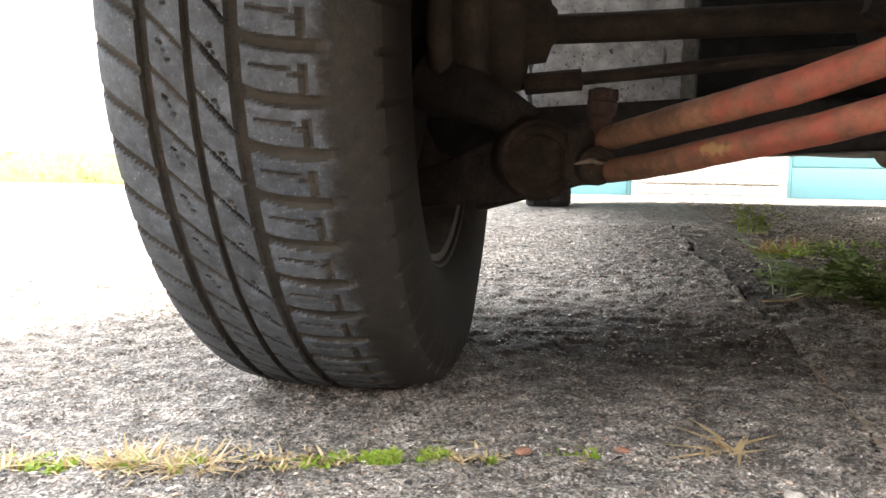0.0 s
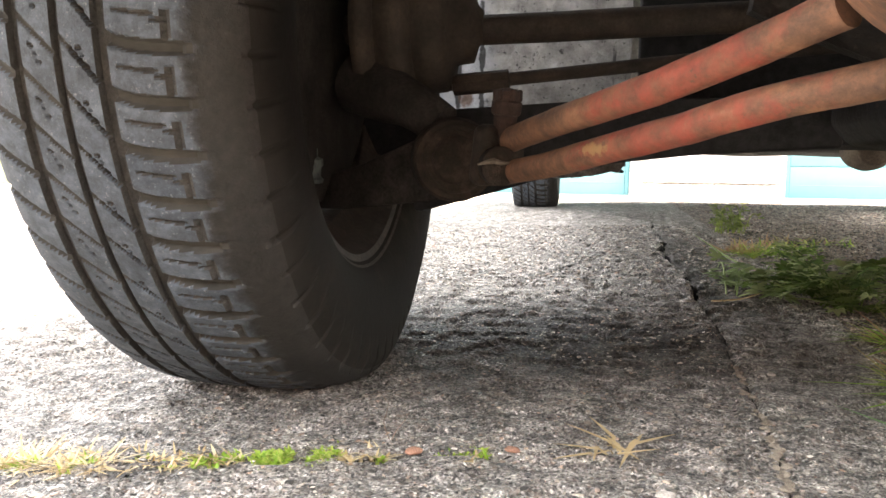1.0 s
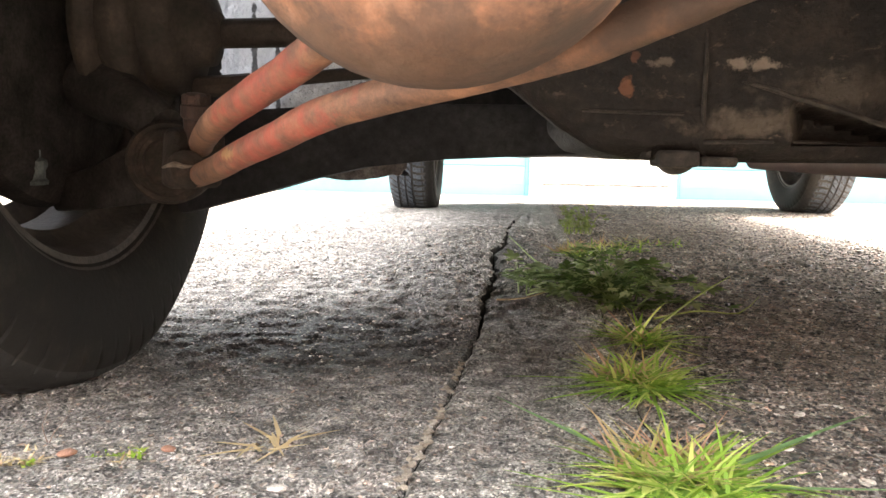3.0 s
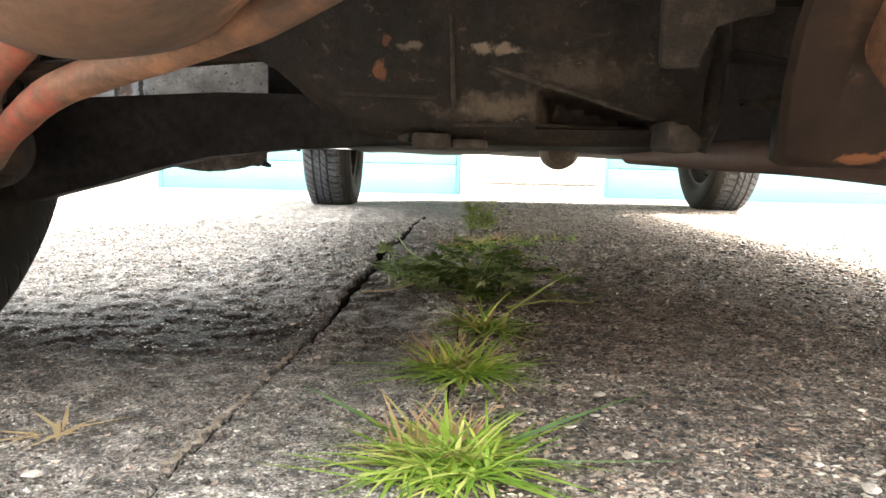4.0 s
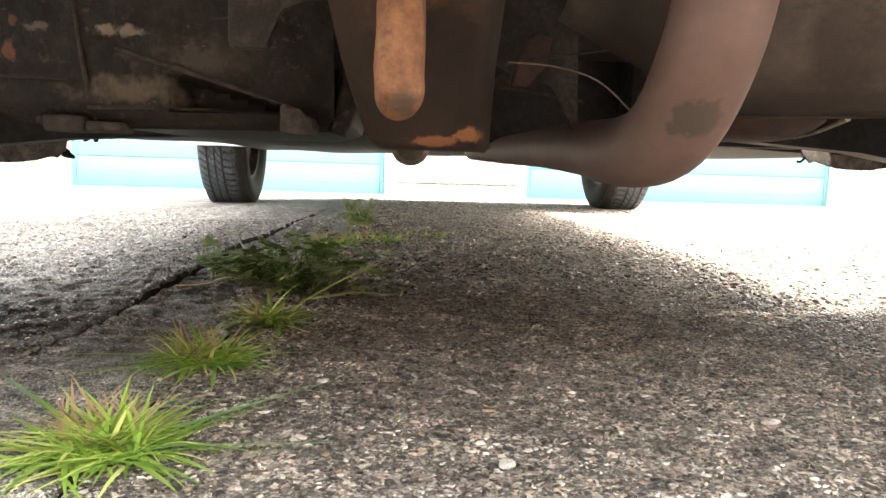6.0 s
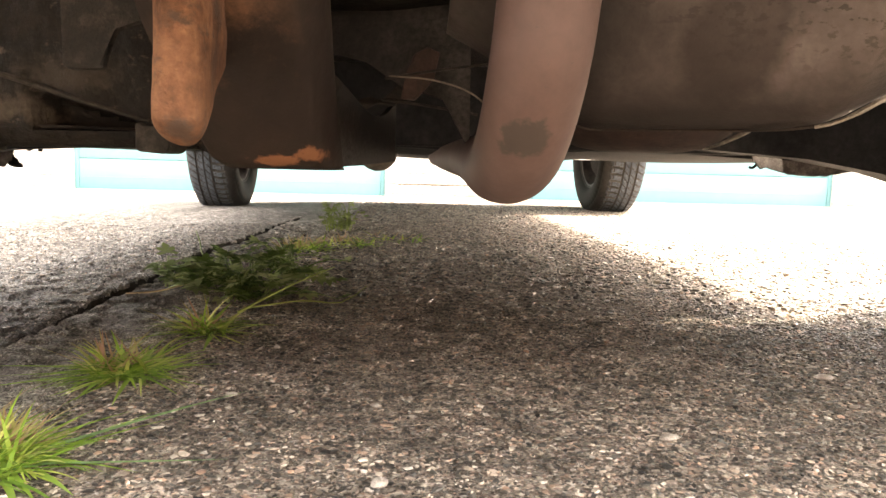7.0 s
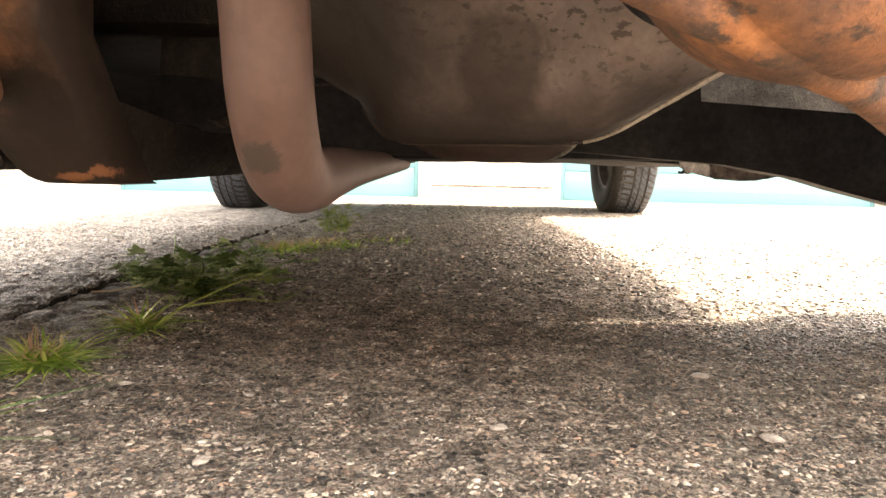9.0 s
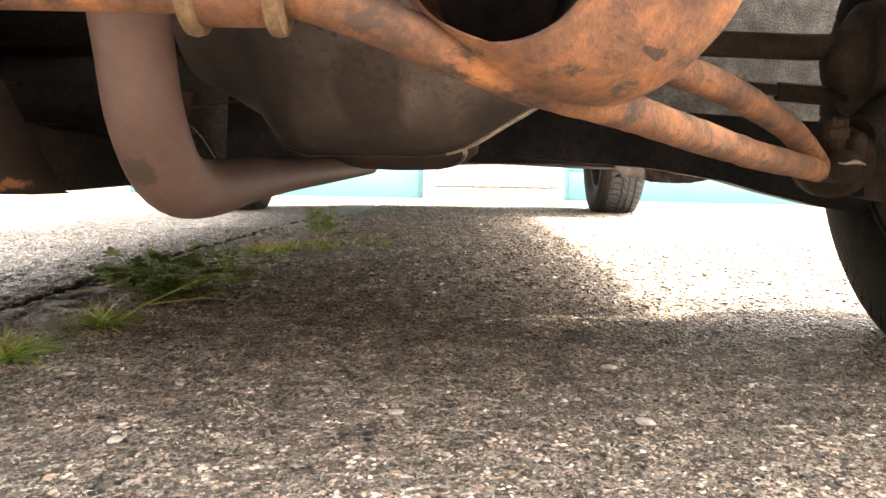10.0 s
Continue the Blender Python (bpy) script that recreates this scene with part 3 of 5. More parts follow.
def steps(fine, to, end, grow=1.09, first=(0.0, 0.0008, 0.002, 0.004, 0.007)):
    """Distances from an edge: close at first, even to a point, then ever wider to the end."""
    out = list(first)
    while out[-1] < to:
        out.append(out[-1] + fine)
    while out[-1] < end:
        out.append(out[-1] + fine * 1.0)
        fine *= grow
    return out


ground = tagged(part("ground", grid_sheet(40, 80, lambda u, v: ((u - 0.5) * 2400 * abs(u - 0.5) ** 1.5 * 2.83, (v - 0.5) * 2400 * abs(v - 0.5) ** 1.5 * 2.83,
                                                               gz((v - 0.5) * 2400 * abs(v - 0.5) ** 1.5 * 2.83) - 0.062)), [FAR_GROUND]), "bare ground under the concrete drive", "ground", kind="structure")
driveway = tagged(part("driveway", boxed(-6.0, 7.0, -3.0, 2.9, -0.06, -0.035), SOIL), "dark soil bed under the concrete slabs", "driveway", kind="structure")


def paving(name, rows, material, worn):
    """One cast slab: rows of (x, y, distance from its edge), worn round at the edges."""
    verts, faces = [], []
    n, m = len(rows[0]), len(rows)
    for r in rows:
        for x, y, e in r:
            detail = crust(x, y) if worn and y < 2.4 and x > -0.9 else 0.0
            verts.append((x, y, top(x, y) + detail - 0.003 * max(0.0, 1 - e / 0.004) ** 2))
    for j in range(m - 1):
        for k in range(n - 1):
            a = j * n + k
            faces.append((a, a + 1, a + n + 1, a + n))
    ring = list(range(n)) + [j * n + n - 1 for j in range(1, m)] + [(m - 1) * n + k for k in range(n - 2, -1, -1)] + [j * n for j in range(m - 2, 0, -1)]
    low = len(verts)
    verts += [(verts[v][0], verts[v][1], verts[v][2] - 0.05) for v in ring]
    for k, v in enumerate(ring):
        w = (k + 1) % len(ring)
        faces.append((v, low + k, low + w, ring[w]))
    me = bpy.data.meshes.new("mesh")
    me.from_pydata(verts, [], faces)
    me.materials.append(material)
    me.materials.append(SOIL)
    me.polygons.foreach_set("material_index", [0] * (len(faces) - len(ring)) + [1] * len(ring))
    me.shade_smooth()
    me.set_sharp_from_angle(angle=radians(50))
    slab = new(name, me)
    slab.parent = driveway


def gap_a(y):
    return 0.0004 + 0.0095 * max(0.0, min(1.0, (y - 0.66) * 4)) * max(0.0, min(1.0, (2.0 - y) * 2)) * (0.8 + 0.8 * noise.noise((y * 14, 4.4, 0.6)))


FROM_CRACK = steps(0.0042, 0.62, 6.3, 1.12)
NEAR_ROWS = steps(0.0042, 0.2, 3.3, 1.15)
FAR_ROWS = steps(0.0042, 0.8, 5.6, 1.025)
ALONG = [-3, -1.5, -0.6, -0.2, 0.0, 0.1] + [0.2 + 0.0042 * i for i in range(240)] + [1.21 + 0.012 * i for i in range(60)] + [1.95 + 0.1 * i for i in range(42)]
for sign, dists in ((-1, NEAR_ROWS), (1, FAR_ROWS)):
    rows = []
    for dist in dists:
        row = []
        for d in FROM_CRACK:
            x = joint_a(0.43) - d
            y = joint_c(max(x, -2.0)) + sign * (0.0012 + dist)
            row.append((joint_a(y) - gap_a(y) - d, y, min(d, dist)))
        rows.append(row)
    paving("slab", rows, CONCRETE, True)
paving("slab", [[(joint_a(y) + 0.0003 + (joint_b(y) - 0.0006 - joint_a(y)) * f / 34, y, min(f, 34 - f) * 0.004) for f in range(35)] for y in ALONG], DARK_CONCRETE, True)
paving("slab", [[(joint_b(y) + 0.0006 + d, y, d) for d in steps(0.016, 1.3, 6.5, 1.2)] for y in ALONG[:6] + ALONG[6:246:3] + ALONG[246:]], AGGREGATE, False)


def pebbles(name, label, area, spacing, r_lo, r_hi, proud, seed, rise=1.0):
    """Loose and bedded stones strewn over a stretch of the drive, one mesh."""
    rng = np.random.default_rng(seed)
    x0, x1, y0, y1, inside = area
    gx_, gy_ = np.meshgrid(np.arange(x0, x1, spacing), np.arange(y0, y1, spacing))
    p = np.stack([gx_.ravel(), gy_.ravel()], 1) + rng.uniform(-0.5, 0.5, (gx_.size, 2)) * spacing
    p = np.array([q for q in p if inside(*q)])
    n = len(p)
    g = (1 + 5 ** 0.5) / 2
    iv = np.array([(-1, g, 0), (1, g, 0), (-1, -g, 0), (1, -g, 0), (0, -1, g), (0, 1, g), (0, -1, -g), (0, 1, -g), (g, 0, -1), (g, 0, 1), (-g, 0, -1), (-g, 0, 1)], float) / (1 + g * g) ** 0.5
    faces = np.array([(0, 11, 5), (0, 5, 1), (0, 1, 7), (0, 7, 10), (0, 10, 11), (1, 5, 9), (5, 11, 4), (11, 10, 2), (10, 7, 6), (7, 1, 8),
                      (3, 9, 4), (3, 4, 2), (3, 2, 6), (3, 6, 8), (3, 8, 9), (4, 9, 5), (2, 4, 11), (6, 2, 10), (8, 6, 7), (9, 8, 1)])
    r = r_lo + (r_hi - r_lo) * rng.random(n) ** 1.8
    ang = rng.uniform(0, 6.283, n)
    sx, sy, sz = rng.uniform(0.8, 1.7, n), rng.uniform(0.7, 1.1, n), rng.uniform(0.45, 0.75, n)
    v = iv[None] * (1 + rng.uniform(-0.3, 0.3, (n, 12, 1)))
    v = v * np.stack([sx, sy, sz], 1)[:, None] * r[:, None, None]
    c, s = np.cos(ang)[:, None], np.sin(ang)[:, None]
    v = np.stack([v[..., 0] * c - v[..., 1] * s, v[..., 0] * s + v[..., 1] * c, v[..., 2]], 2)
    base = np.array([top(*q) + (crust(*q) if q[0] < joint_b(q[1]) else 0.0) for q in p])
    cap = rng.uniform(0.0, 1.0, n) ** rise * (np.array([proud(q[1]) for q in p]) if callable(proud) else proud)
    up = base + cap - r * sz * rng.uniform(0.5, 1.0, n)
    v += np.concatenate([p, up[:, None]], 1)[:, None]
    v[..., 2] = np.minimum(v[..., 2], (base + cap)[:, None] + rng.uniform(-0.0002, 0.0002, (n, 12)))
    f = (faces[None] + (np.arange(n) * 12)[:, None, None]).reshape(-1, 3)
    me = bpy.data.meshes.new("mesh")
    me.from_pydata(v.reshape(-1, 3).tolist(), [], f.tolist())
    me.materials.append(PEBBLE)
    me.shade_smooth()
    me.set_sharp_from_angle(angle=radians(38))
    return tagged(new(name, me), label, "gravel", kind="stuff")


EDGE = lambda x, y: 0.85 + 0.2 * noise.noise((x * 9, y * 9, 0.0))
pebbles("aggregate", "small mixed stones standing out of the worn drive", (0.42, 1.45, 0.2, 0.98, lambda x, y: x > joint_b(y) + 0.005 and abs(x - 0.75) < 0.22 + y * 0.6 and y < EDGE(x, y)), 0.0038, 0.001, 0.0027, lambda y: 0.0015 + 0.0012 * max(0.0, min(1.0, (y - 0.45) / 0.4)), 3)
pebbles("aggregate", "small mixed stones standing out of the worn drive", (0.44, 1.6, 0.72, 2.0, lambda x, y: x > joint_b(y) + 0.006 and y >= EDGE(x, y)), 0.0066, 0.0014, 0.004, lambda y: 0.0062 + 0.0012 * max(0.0, min(1.0, (y - 0.85) / 0.4)) - 0.0042 * max(0.0, min(1.0, (y - 1.3) / 0.5)), 5, 2.2)
pebbles("aggregate", "small mixed stones standing out of the worn drive", (0.5, 1.95, 2.0, 2.85, lambda x, y: x > joint_b(y) + 0.01), 0.012, 0.003, 0.006, 0.0022, 7)
pebbles("aggregate", "fine grey grit standing out of the concrete slabs", (-0.3, 0.46, 0.22, 0.95, lambda x, y: x < joint_b(y) - 0.004 and -0.003 - gap_a(y) > x - joint_a(y) or x - joint_a(y) > 0.003 and x < joint_b(y) - 0.004 and abs(y - joint_c(x)) > 0.006 and math.hypot(0.6 * (x - 0.19), y - 0.68) > 0.19), 0.0052, 0.0006, 0.002, 0.0009, 4)
pebbles("aggregate", "small grey stones worn out of the concrete slabs", (-0.4, 0.45, 0.95, 1.8, lambda x, y: x < joint_b(y) - 0.006 and abs(x - joint_a(y)) > 0.014), 0.008, 0.0012, 0.0036, 0.002, 6)


def loose_stone(x, y, r, seed):
    bm = bmesh.new()
    bmesh.ops.create_icosphere(bm, subdivisions=2, radius=1)
    for v in bm.verts:
        v.co *= 1 + 0.25 * noise.noise(v.co * 1.3 + Vector((seed, 0, 0)))
        v.co = Vector((v.co.x * r * 1.4, v.co.y * r, v.co.z * r * 0.45))
    bmesh.ops.transform(bm, verts=bm.verts, matrix=pose(x, y, top(x, y) + 0.001 + r * 0.25, 0, 0, seed * 67))
    return tagged(part("pebble", bm, LOOSE), "pale loose stone lying on the drive", "pebble", "loose stones on the drive")


LOOSE = mottled("pale_stone", (0.35, 0.3, 0.25), (0.5, 0.45, 0.39), (0.62, 0.58, 0.52), 120, 0.8).m
for k, (x, y, r) in enumerate([(0.336, 0.579, 0.004), (0.625, 0.478, 0.0045), (0.793, 0.424, 0.006), (0.54, 0.628, 0.004), (0.962, 0.562, 0.007), (0.531, 0.499, 0.0045),
                               (0.903, 0.68, 0.004), (0.31, 0.831, 0.006), (0.289, 0.98, 0.005), (0.96, 0.42, 0.0075), (0.24, 0.36, 0.005), (0.63, 0.36, 0.006), (0.39, 1.6, 0.006)]):
    loose_stone(x, y, r * 0.7, k + 1)


# ---- the garages ----
WALL_Y = 5.52
GZ = -0.104


def brick_face(parent, x0, x1, z0, courses, y):
    """Painted bricks in stretcher bond standing proud of the mortar."""
    bm = bmesh.new()
    box(bm, -0.107, 0.107, -0.006, 0.006, -0.0325, 0.0325, 0.005, 1)
    whole = mesh_of(bm, WHITE_BRICK, 60)
    bm = bmesh.new()
    box(bm, -0.05, 0.05, -0.006, 0.006, -0.0325, 0.0325, 0.005, 1)
    half = mesh_of(bm, WHITE_BRICK, 60)
    rng = random.Random(int(x0 * 100) + 7)
    for c in range(courses):
        z = z0 + 0.0525 + c * 0.075
        x = x0 + (0.0 if c % 2 else 0.112)
        if not c % 2:
            b = new("brick", half)
            b.parent, b.location = parent, (x0 + 0.052, y, z)
        while x + 0.2 < x1:
            b = new("brick", whole)
            b.parent, b.location = parent, (x + 0.109, y + rng.uniform(-0.002, 0.002), z + rng.uniform(-0.002, 0.002))
            b.rotation_euler = (0, rng.uniform(-0.008, 0.008), rng.uniform(-0.01, 0.01))
            x += 0.226
        if x1 - x > 0.1:
            b = new("brick", half)
            b.parent, b.location = parent, (x1 - 0.052, y, z)


def garage_door(x0, x1):
    """A panelled up-and-over door: a frame and one board above another."""
    d = thing("door_1" if x0 < 0 else "door_2", "closed pale teal garage door of ribbed horizontal panels", "garage door", kind="structure")
    bm = bmesh.new()
    for a, b in ((x0, x0 + 0.03), (x1 - 0.03, x1)):
        box(bm, a, b, WALL_Y + 0.03, WALL_Y + 0.09, GZ, 2.05, 0.004)
    box(bm, x0 + 0.03, x1 - 0.03, WALL_Y + 0.03, WALL_Y + 0.09, 2.015, 2.05)
    part("door_frame", bm, TEAL, d)
    bm = bmesh.new()
    box(bm, 0, x1 - x0 - 0.064, 0, 0.025, 0, 0.2105, 0.003)
    box(bm, 0.02, x1 - x0 - 0.084, -0.002, 0.002, 0.082, 0.088, 0.001, 1)
    board = mesh_of(bm, TEAL, 40)
    for k in range(9):
        b = new("board", board)
        b.parent, b.location = d, (x0 + 0.032, WALL_Y + 0.033, GZ + 0.002 + k * 0.214)
    bm = boxed(x0 + 0.03, x1 - 0.03, WALL_Y + 0.066, WALL_Y + 0.09, GZ + 0.004, 2.015)
    part("backing", bm, TEAL, d)
    bm = bmesh.new()
    tube(bm, [((x0 + x1) / 2 - 0.06, WALL_Y + 0.03, 0.85), ((x0 + x1) / 2, WALL_Y + 0.01, 0.86), ((x0 + x1) / 2 + 0.06, WALL_Y + 0.03, 0.85)], 0.007, 0.02, 8)
    part("handle", bm, GRIME, d)


def garage_pier(name, x0, x1, courses):
    w = tagged(part(name, boxed(x0, x1, WALL_Y + 0.004, WALL_Y + 0.25, GZ, 2.1), MORTAR), "white-painted brick pier between garage doors", "brick wall", kind="structure")
    brick_face(w, x0, x1, GZ, courses, WALL_Y)


garage_door(-1.62, 0.54)
garage_door(1.56, 3.83)
garage_pier("wall_2", 0.54, 1.56, 18)
bm = bmesh.new()
rows = []
for k in range(61):
    x, w = 0.63 + 0.0145 * k, 0.0024 + 0.0045 * abs(noise.noise((k * 0.31, 2.0, 0.7)))
    z = GZ + 0.09 + 0.004 * noise.noise((k * 0.12, 5.0, 0.2))
    rows.append((bm.verts.new((x, WALL_Y - 0.009, z + w)), bm.verts.new((x, WALL_Y - 0.009, z - w))))
for a, b in zip(rows, rows[1:]):
    bm.faces.new((a[0], a[1], b[1], b[0]))
part("mortar_joint", thick(bm, 0.006), CRUMBLED, bpy.data.objects["wall_2"], "crumbled brown mortar joint")
garage_pier("wall_3", 3.83, 4.85, 18)
garage_pier("wall_1", -2.6, -1.62, 18)
wall4 = tagged(part("wall_4", boxed(-8.5, -2.6, WALL_Y + 0.03, WALL_Y + 0.25, 0.1, 2.1), WHITE_WALL), "white-painted boarded garage wall", "wall", kind="structure")
for k, (z0, z1) in enumerate(((0.14, 0.97), (0.985, 2.1))):
    for j in range(4):
        part("panel", boxed(-8.5 + j * 1.475, -8.5 + j * 1.475 + 1.469, WALL_Y, WALL_Y + 0.03, z0, z1 - 0.006, 0.004, 1), WHITE_WALL, wall4)
tagged(part("plinth", boxed(-8.5, -2.6, WALL_Y - 0.03, WALL_Y + 0.25, GZ - 0.03, 0.14, 0.01), MOSSY), "pale plinth stained with yellow-green moss", "plinth", kind="structure")
tagged(part("wall_5", boxed(4.85, 10.0, WALL_Y, WALL_Y + 0.25, GZ, 2.1), WHITE_WALL), "white-painted garage wall", "wall", kind="structure")
tagged(part("roof", boxed(-8.7, 10.2, WALL_Y - 0.15, WALL_Y + 5.2, 2.1, 2.35, 0.02), ROOF), "flat felt garage roof", "roof", kind="structure")
tagged(part("wall_back", boxed(-8.5, 10.0, WALL_Y + 4.8, WALL_Y + 5.0, GZ, 2.1), WHITE_WALL), "plain rear wall of the garages", "wall", kind="structure")

# unseen wall, added to cut the sky light from behind
tagged(part("wall_light_block", boxed(-9.0, 10.0, -5.3, -5.0, -0.1, 2.7), BROWN_BRICK), "unseen plain brown brick wall, added to close the yard and block light", "wall", kind="structure")

# ---- the car ----
car = thing("car", "small old car with rusty front suspension and grimy underside", "car")


def tyre_mesh(pitches=64, per=26, R=0.25, load=0.24, half=0.066):
    """A worn tyre at rest: shoulder blocks, two slotted ribs and three grooves cut into the tread; flattened where it stands."""
    lat = sorted(set([round(float(v), 4) for v in
                      list(np.linspace(-0.066, -0.035, 12)) + [-0.0345, -0.0335, -0.0275, -0.0265] + list(np.linspace(-0.026, -0.004, 15)) + [-0.0036, -0.0028, 0.0018, 0.0026] +
                      list(np.linspace(0.003, 0.026, 15)) + [0.0264, 0.0274, 0.0335, 0.0345] + list(np.linspace(0.035, 0.06, 15)) + list(np.linspace(0.0608, 0.066, 6))]))
    was = [-0.066, -0.034, -0.027, -0.0033, 0.0023, 0.0268, 0.0342, 0.06, 0.066]
    now = [-0.066, -0.0415, -0.0355, -0.0185, -0.0143, 0.0022, 0.0083, 0.044, 0.066]
    side = [(0.069, 0.006), (0.0725, 0.013), (0.0742, 0.024), (0.0745, 0.036), (0.0735, 0.05), (0.0705, 0.063), (0.065, 0.076), (0.058, 0.086), (0.051, 0.092)]

    def cut(g, centre, wide, soft_=0.035):
        """1 inside a slot of that width round centre, falling off softly; g in pitches."""
        d = abs((g - centre + 0.5) % 1.0 - 0.5)
        return min(1.0, max(0.0, (wide / 2 + soft_ - d) / soft_))

    def depth(x, ph):
        """How deep the tread is cut, and what colour shows: 0 rubber, 2 dusty, 3 dark."""
        if 0.0268 <= x <= 0.0342 or -0.034 <= x <= -0.027 or -0.0033 <= x <= 0.0023:
            return 0.0042, 3
        if x > 0.034:
            u = x - 0.034
            g = ph - 0.16 * (1 - math.exp(-u / 0.005)) - 3.0 * u
            c = 0.0042 * cut(g, 0.1, 0.17, 0.06) * min(1.0, max(0.0, (0.0275 - u) / 0.003))
            if c > 0.0012:
                return c, 2
            s = 0.0018 * cut(g, 0.52 + (0.1 if u > 0.016 else 0.0), 0.045, 0.025) if 0.004 < u < 0.0205 else 0.0
            if (0.0195 < u < 0.0207 or 0.0225 < u < 0.0238) and 0.4 < (g % 1.0) < 0.95:
                s = 0.002
            return max(c, s), 3 if s > 0.001 else 0
        if x < -0.034:
            g = ph + 0.35 - 20 * (x + 0.034)
            c = 0.0024 * cut(g, 0.1, 0.12, 0.05)
            if c > 0.001:
                return c, 2
            s = 0.0018 * cut(ph, 0.55, 0.3, 0.03) if 0.0165 < -x - 0.034 < 0.0178 else 0.0
            return max(c, s), 3 if s > 0.001 else 0
        if x > 0:
            g = ph - 34.0 * (x - 0.003)
            c = 0.0042 * cut(g, 0.1, 0.07) if x > 0.009 else 0.0012 * cut(g, 0.1, 0.05)
            s = 0.002 * cut(ph - 0.34 * min(1.0, max(0.0, (x - 0.0165) / 0.0035)), 0.3, 0.045, 0.025) if 0.014 < x < 0.0225 else 0.0
            return (c, 3) if c > 0.002 else (max(c, s), 3 if s > 0.001 else 2 if c > 0.0006 else 0)
        g = ph + 0.4 - 30.0 * (x + 0.026)
        c = 0.0014 * cut(g, 0.1, 0.07, 0.05)
        s = 0.002 * cut(ph + 0.1 - 0.34 * min(1.0, max(0.0, (x + 0.0185) / 0.0035)), 0.3, 0.045, 0.025) if -0.021 < x < -0.0125 else 0.0
        return max(c, s), 3 if s > 0.001 else 2 if c > 0.0007 else 0

    n = pitches * per
    line = [(-x, d, 0) for x, d in side[::-1]] + [(x, None, 1) for x in lat] + [(x, d, 0) for x, d in side]
    m = len(line)
    verts, kinds = [], []
    for k in range(n):
        ph = k / per
        a = 2 * math.pi * ph / pitches
        ca, sa = math.cos(a), math.sin(a)
        for x, d, tread in line:
            kind = 1
            if tread:
                cd, kind = depth(x, ph)
                x = float(np.interp(x, was, now))
                r = R - 0.0045 * (abs(x) / half) ** 2.2 - (0.0065 if x > 0 else 0.005) * (abs(x) / half) ** 7 - cd - (0.0012 if x > 0.0455 else 0.0)
            else:
                r = R - (0.011 if x > 0 else 0.0095) - d * 0.95
                if d < 0.02:
                    g = ph if x > 0 else ph + 0.35
                    k2 = cut(g - 0.36, 0.1, 0.11) if x > 0 else cut(g + 0.14, 0.1, 0.13)
                    x -= math.copysign(0.002 * k2, x)
            z = -r * sa
            gap = z + load
            if gap < 0.06:
                x *= 1 + 0.07 * min(1.0, max(0.0, (0.06 - gap) / 0.06)) ** 2
            if gap < 0.0:
                z = -load + 0.0004 + (R - r) * 0.1
            verts.append((x, -r * ca, z))
            kinds.append(kind)
    faces, idx = [], []
    for k in range(n):
        A, B = k * m, ((k + 1) % n) * m
        for i in range(m - 1):
            faces.append((A + i, A + i + 1, B + i + 1, B + i))
            ks = (kinds[A + i], kinds[A + i + 1], kinds[B + i + 1], kinds[B + i])
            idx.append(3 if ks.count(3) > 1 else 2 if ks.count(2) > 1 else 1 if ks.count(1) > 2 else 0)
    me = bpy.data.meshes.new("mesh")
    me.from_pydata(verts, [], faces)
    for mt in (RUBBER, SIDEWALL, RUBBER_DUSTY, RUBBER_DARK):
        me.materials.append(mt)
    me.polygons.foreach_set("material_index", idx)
    me.shade_smooth()
    me.set_sharp_from_angle(angle=radians(35))
    return me


def rim_mesh():
    """A pressed steel rim, its dish towards -x, pierced by round holes."""
    bm = bmesh.new()
    prof = [(0.158, 0.058), (0.162, 0.06), (0.163, 0.057), (0.156, 0.054), (0.151, 0.046), (0.149, 0.036), (0.138, 0.026), (0.137, -0.01), (0.147, -0.022), (0.15, -0.045), (0.158, -0.056), (0.162, -0.06), (0.158, -0.061),
            (0.152, -0.054), (0.144, -0.042), (0.141, -0.022), (0.132, -0.012), (0.133, 0.022), (0.145, 0.034), (0.147, 0.046), (0.152, 0.056)]
    lathe(bm, prof, (0, 0, 0), (1, 0, 0), 72, closed=True)
    rings = []
    for r, x in ((0.136, -0.016), (0.118, -0.028), (0.1, -0.034), (0.085, -0.036), (0.06, -0.03), (0.04, -0.03), (0.0005, -0.03)):
        rings.append([bm.verts.new((x, r * math.cos(2 * math.pi * k / 72), r * math.sin(2 * math.pi * k / 72))) for k in range(72)])
    for j, (a, b) in enumerate(zip(rings, rings[1:])):
        for k in range(72):
            if j == 1 and k % 6 in (0, 1, 2):
                continue
            bm.faces.new((a[k], a[(k + 1) % 72], b[(k + 1) % 72], b[k]))
    return mesh_of(bm, RIM, 40)


bm = bmesh.new()
lathe(bm, [(0.158, 0.056), (0.16, 0.0605), (0.1635, 0.0618), (0.1655, 0.0605), (0.1645, 0.0575)], (0, 0, 0), (1, 0, 0), 72, closed=True)
LIP = mesh_of(bm, LIP_STEEL, 50)
TYRE, TYRE_FAR, RIM_MESH = tyre_mesh(), tyre_mesh(per=8), rim_mesh()


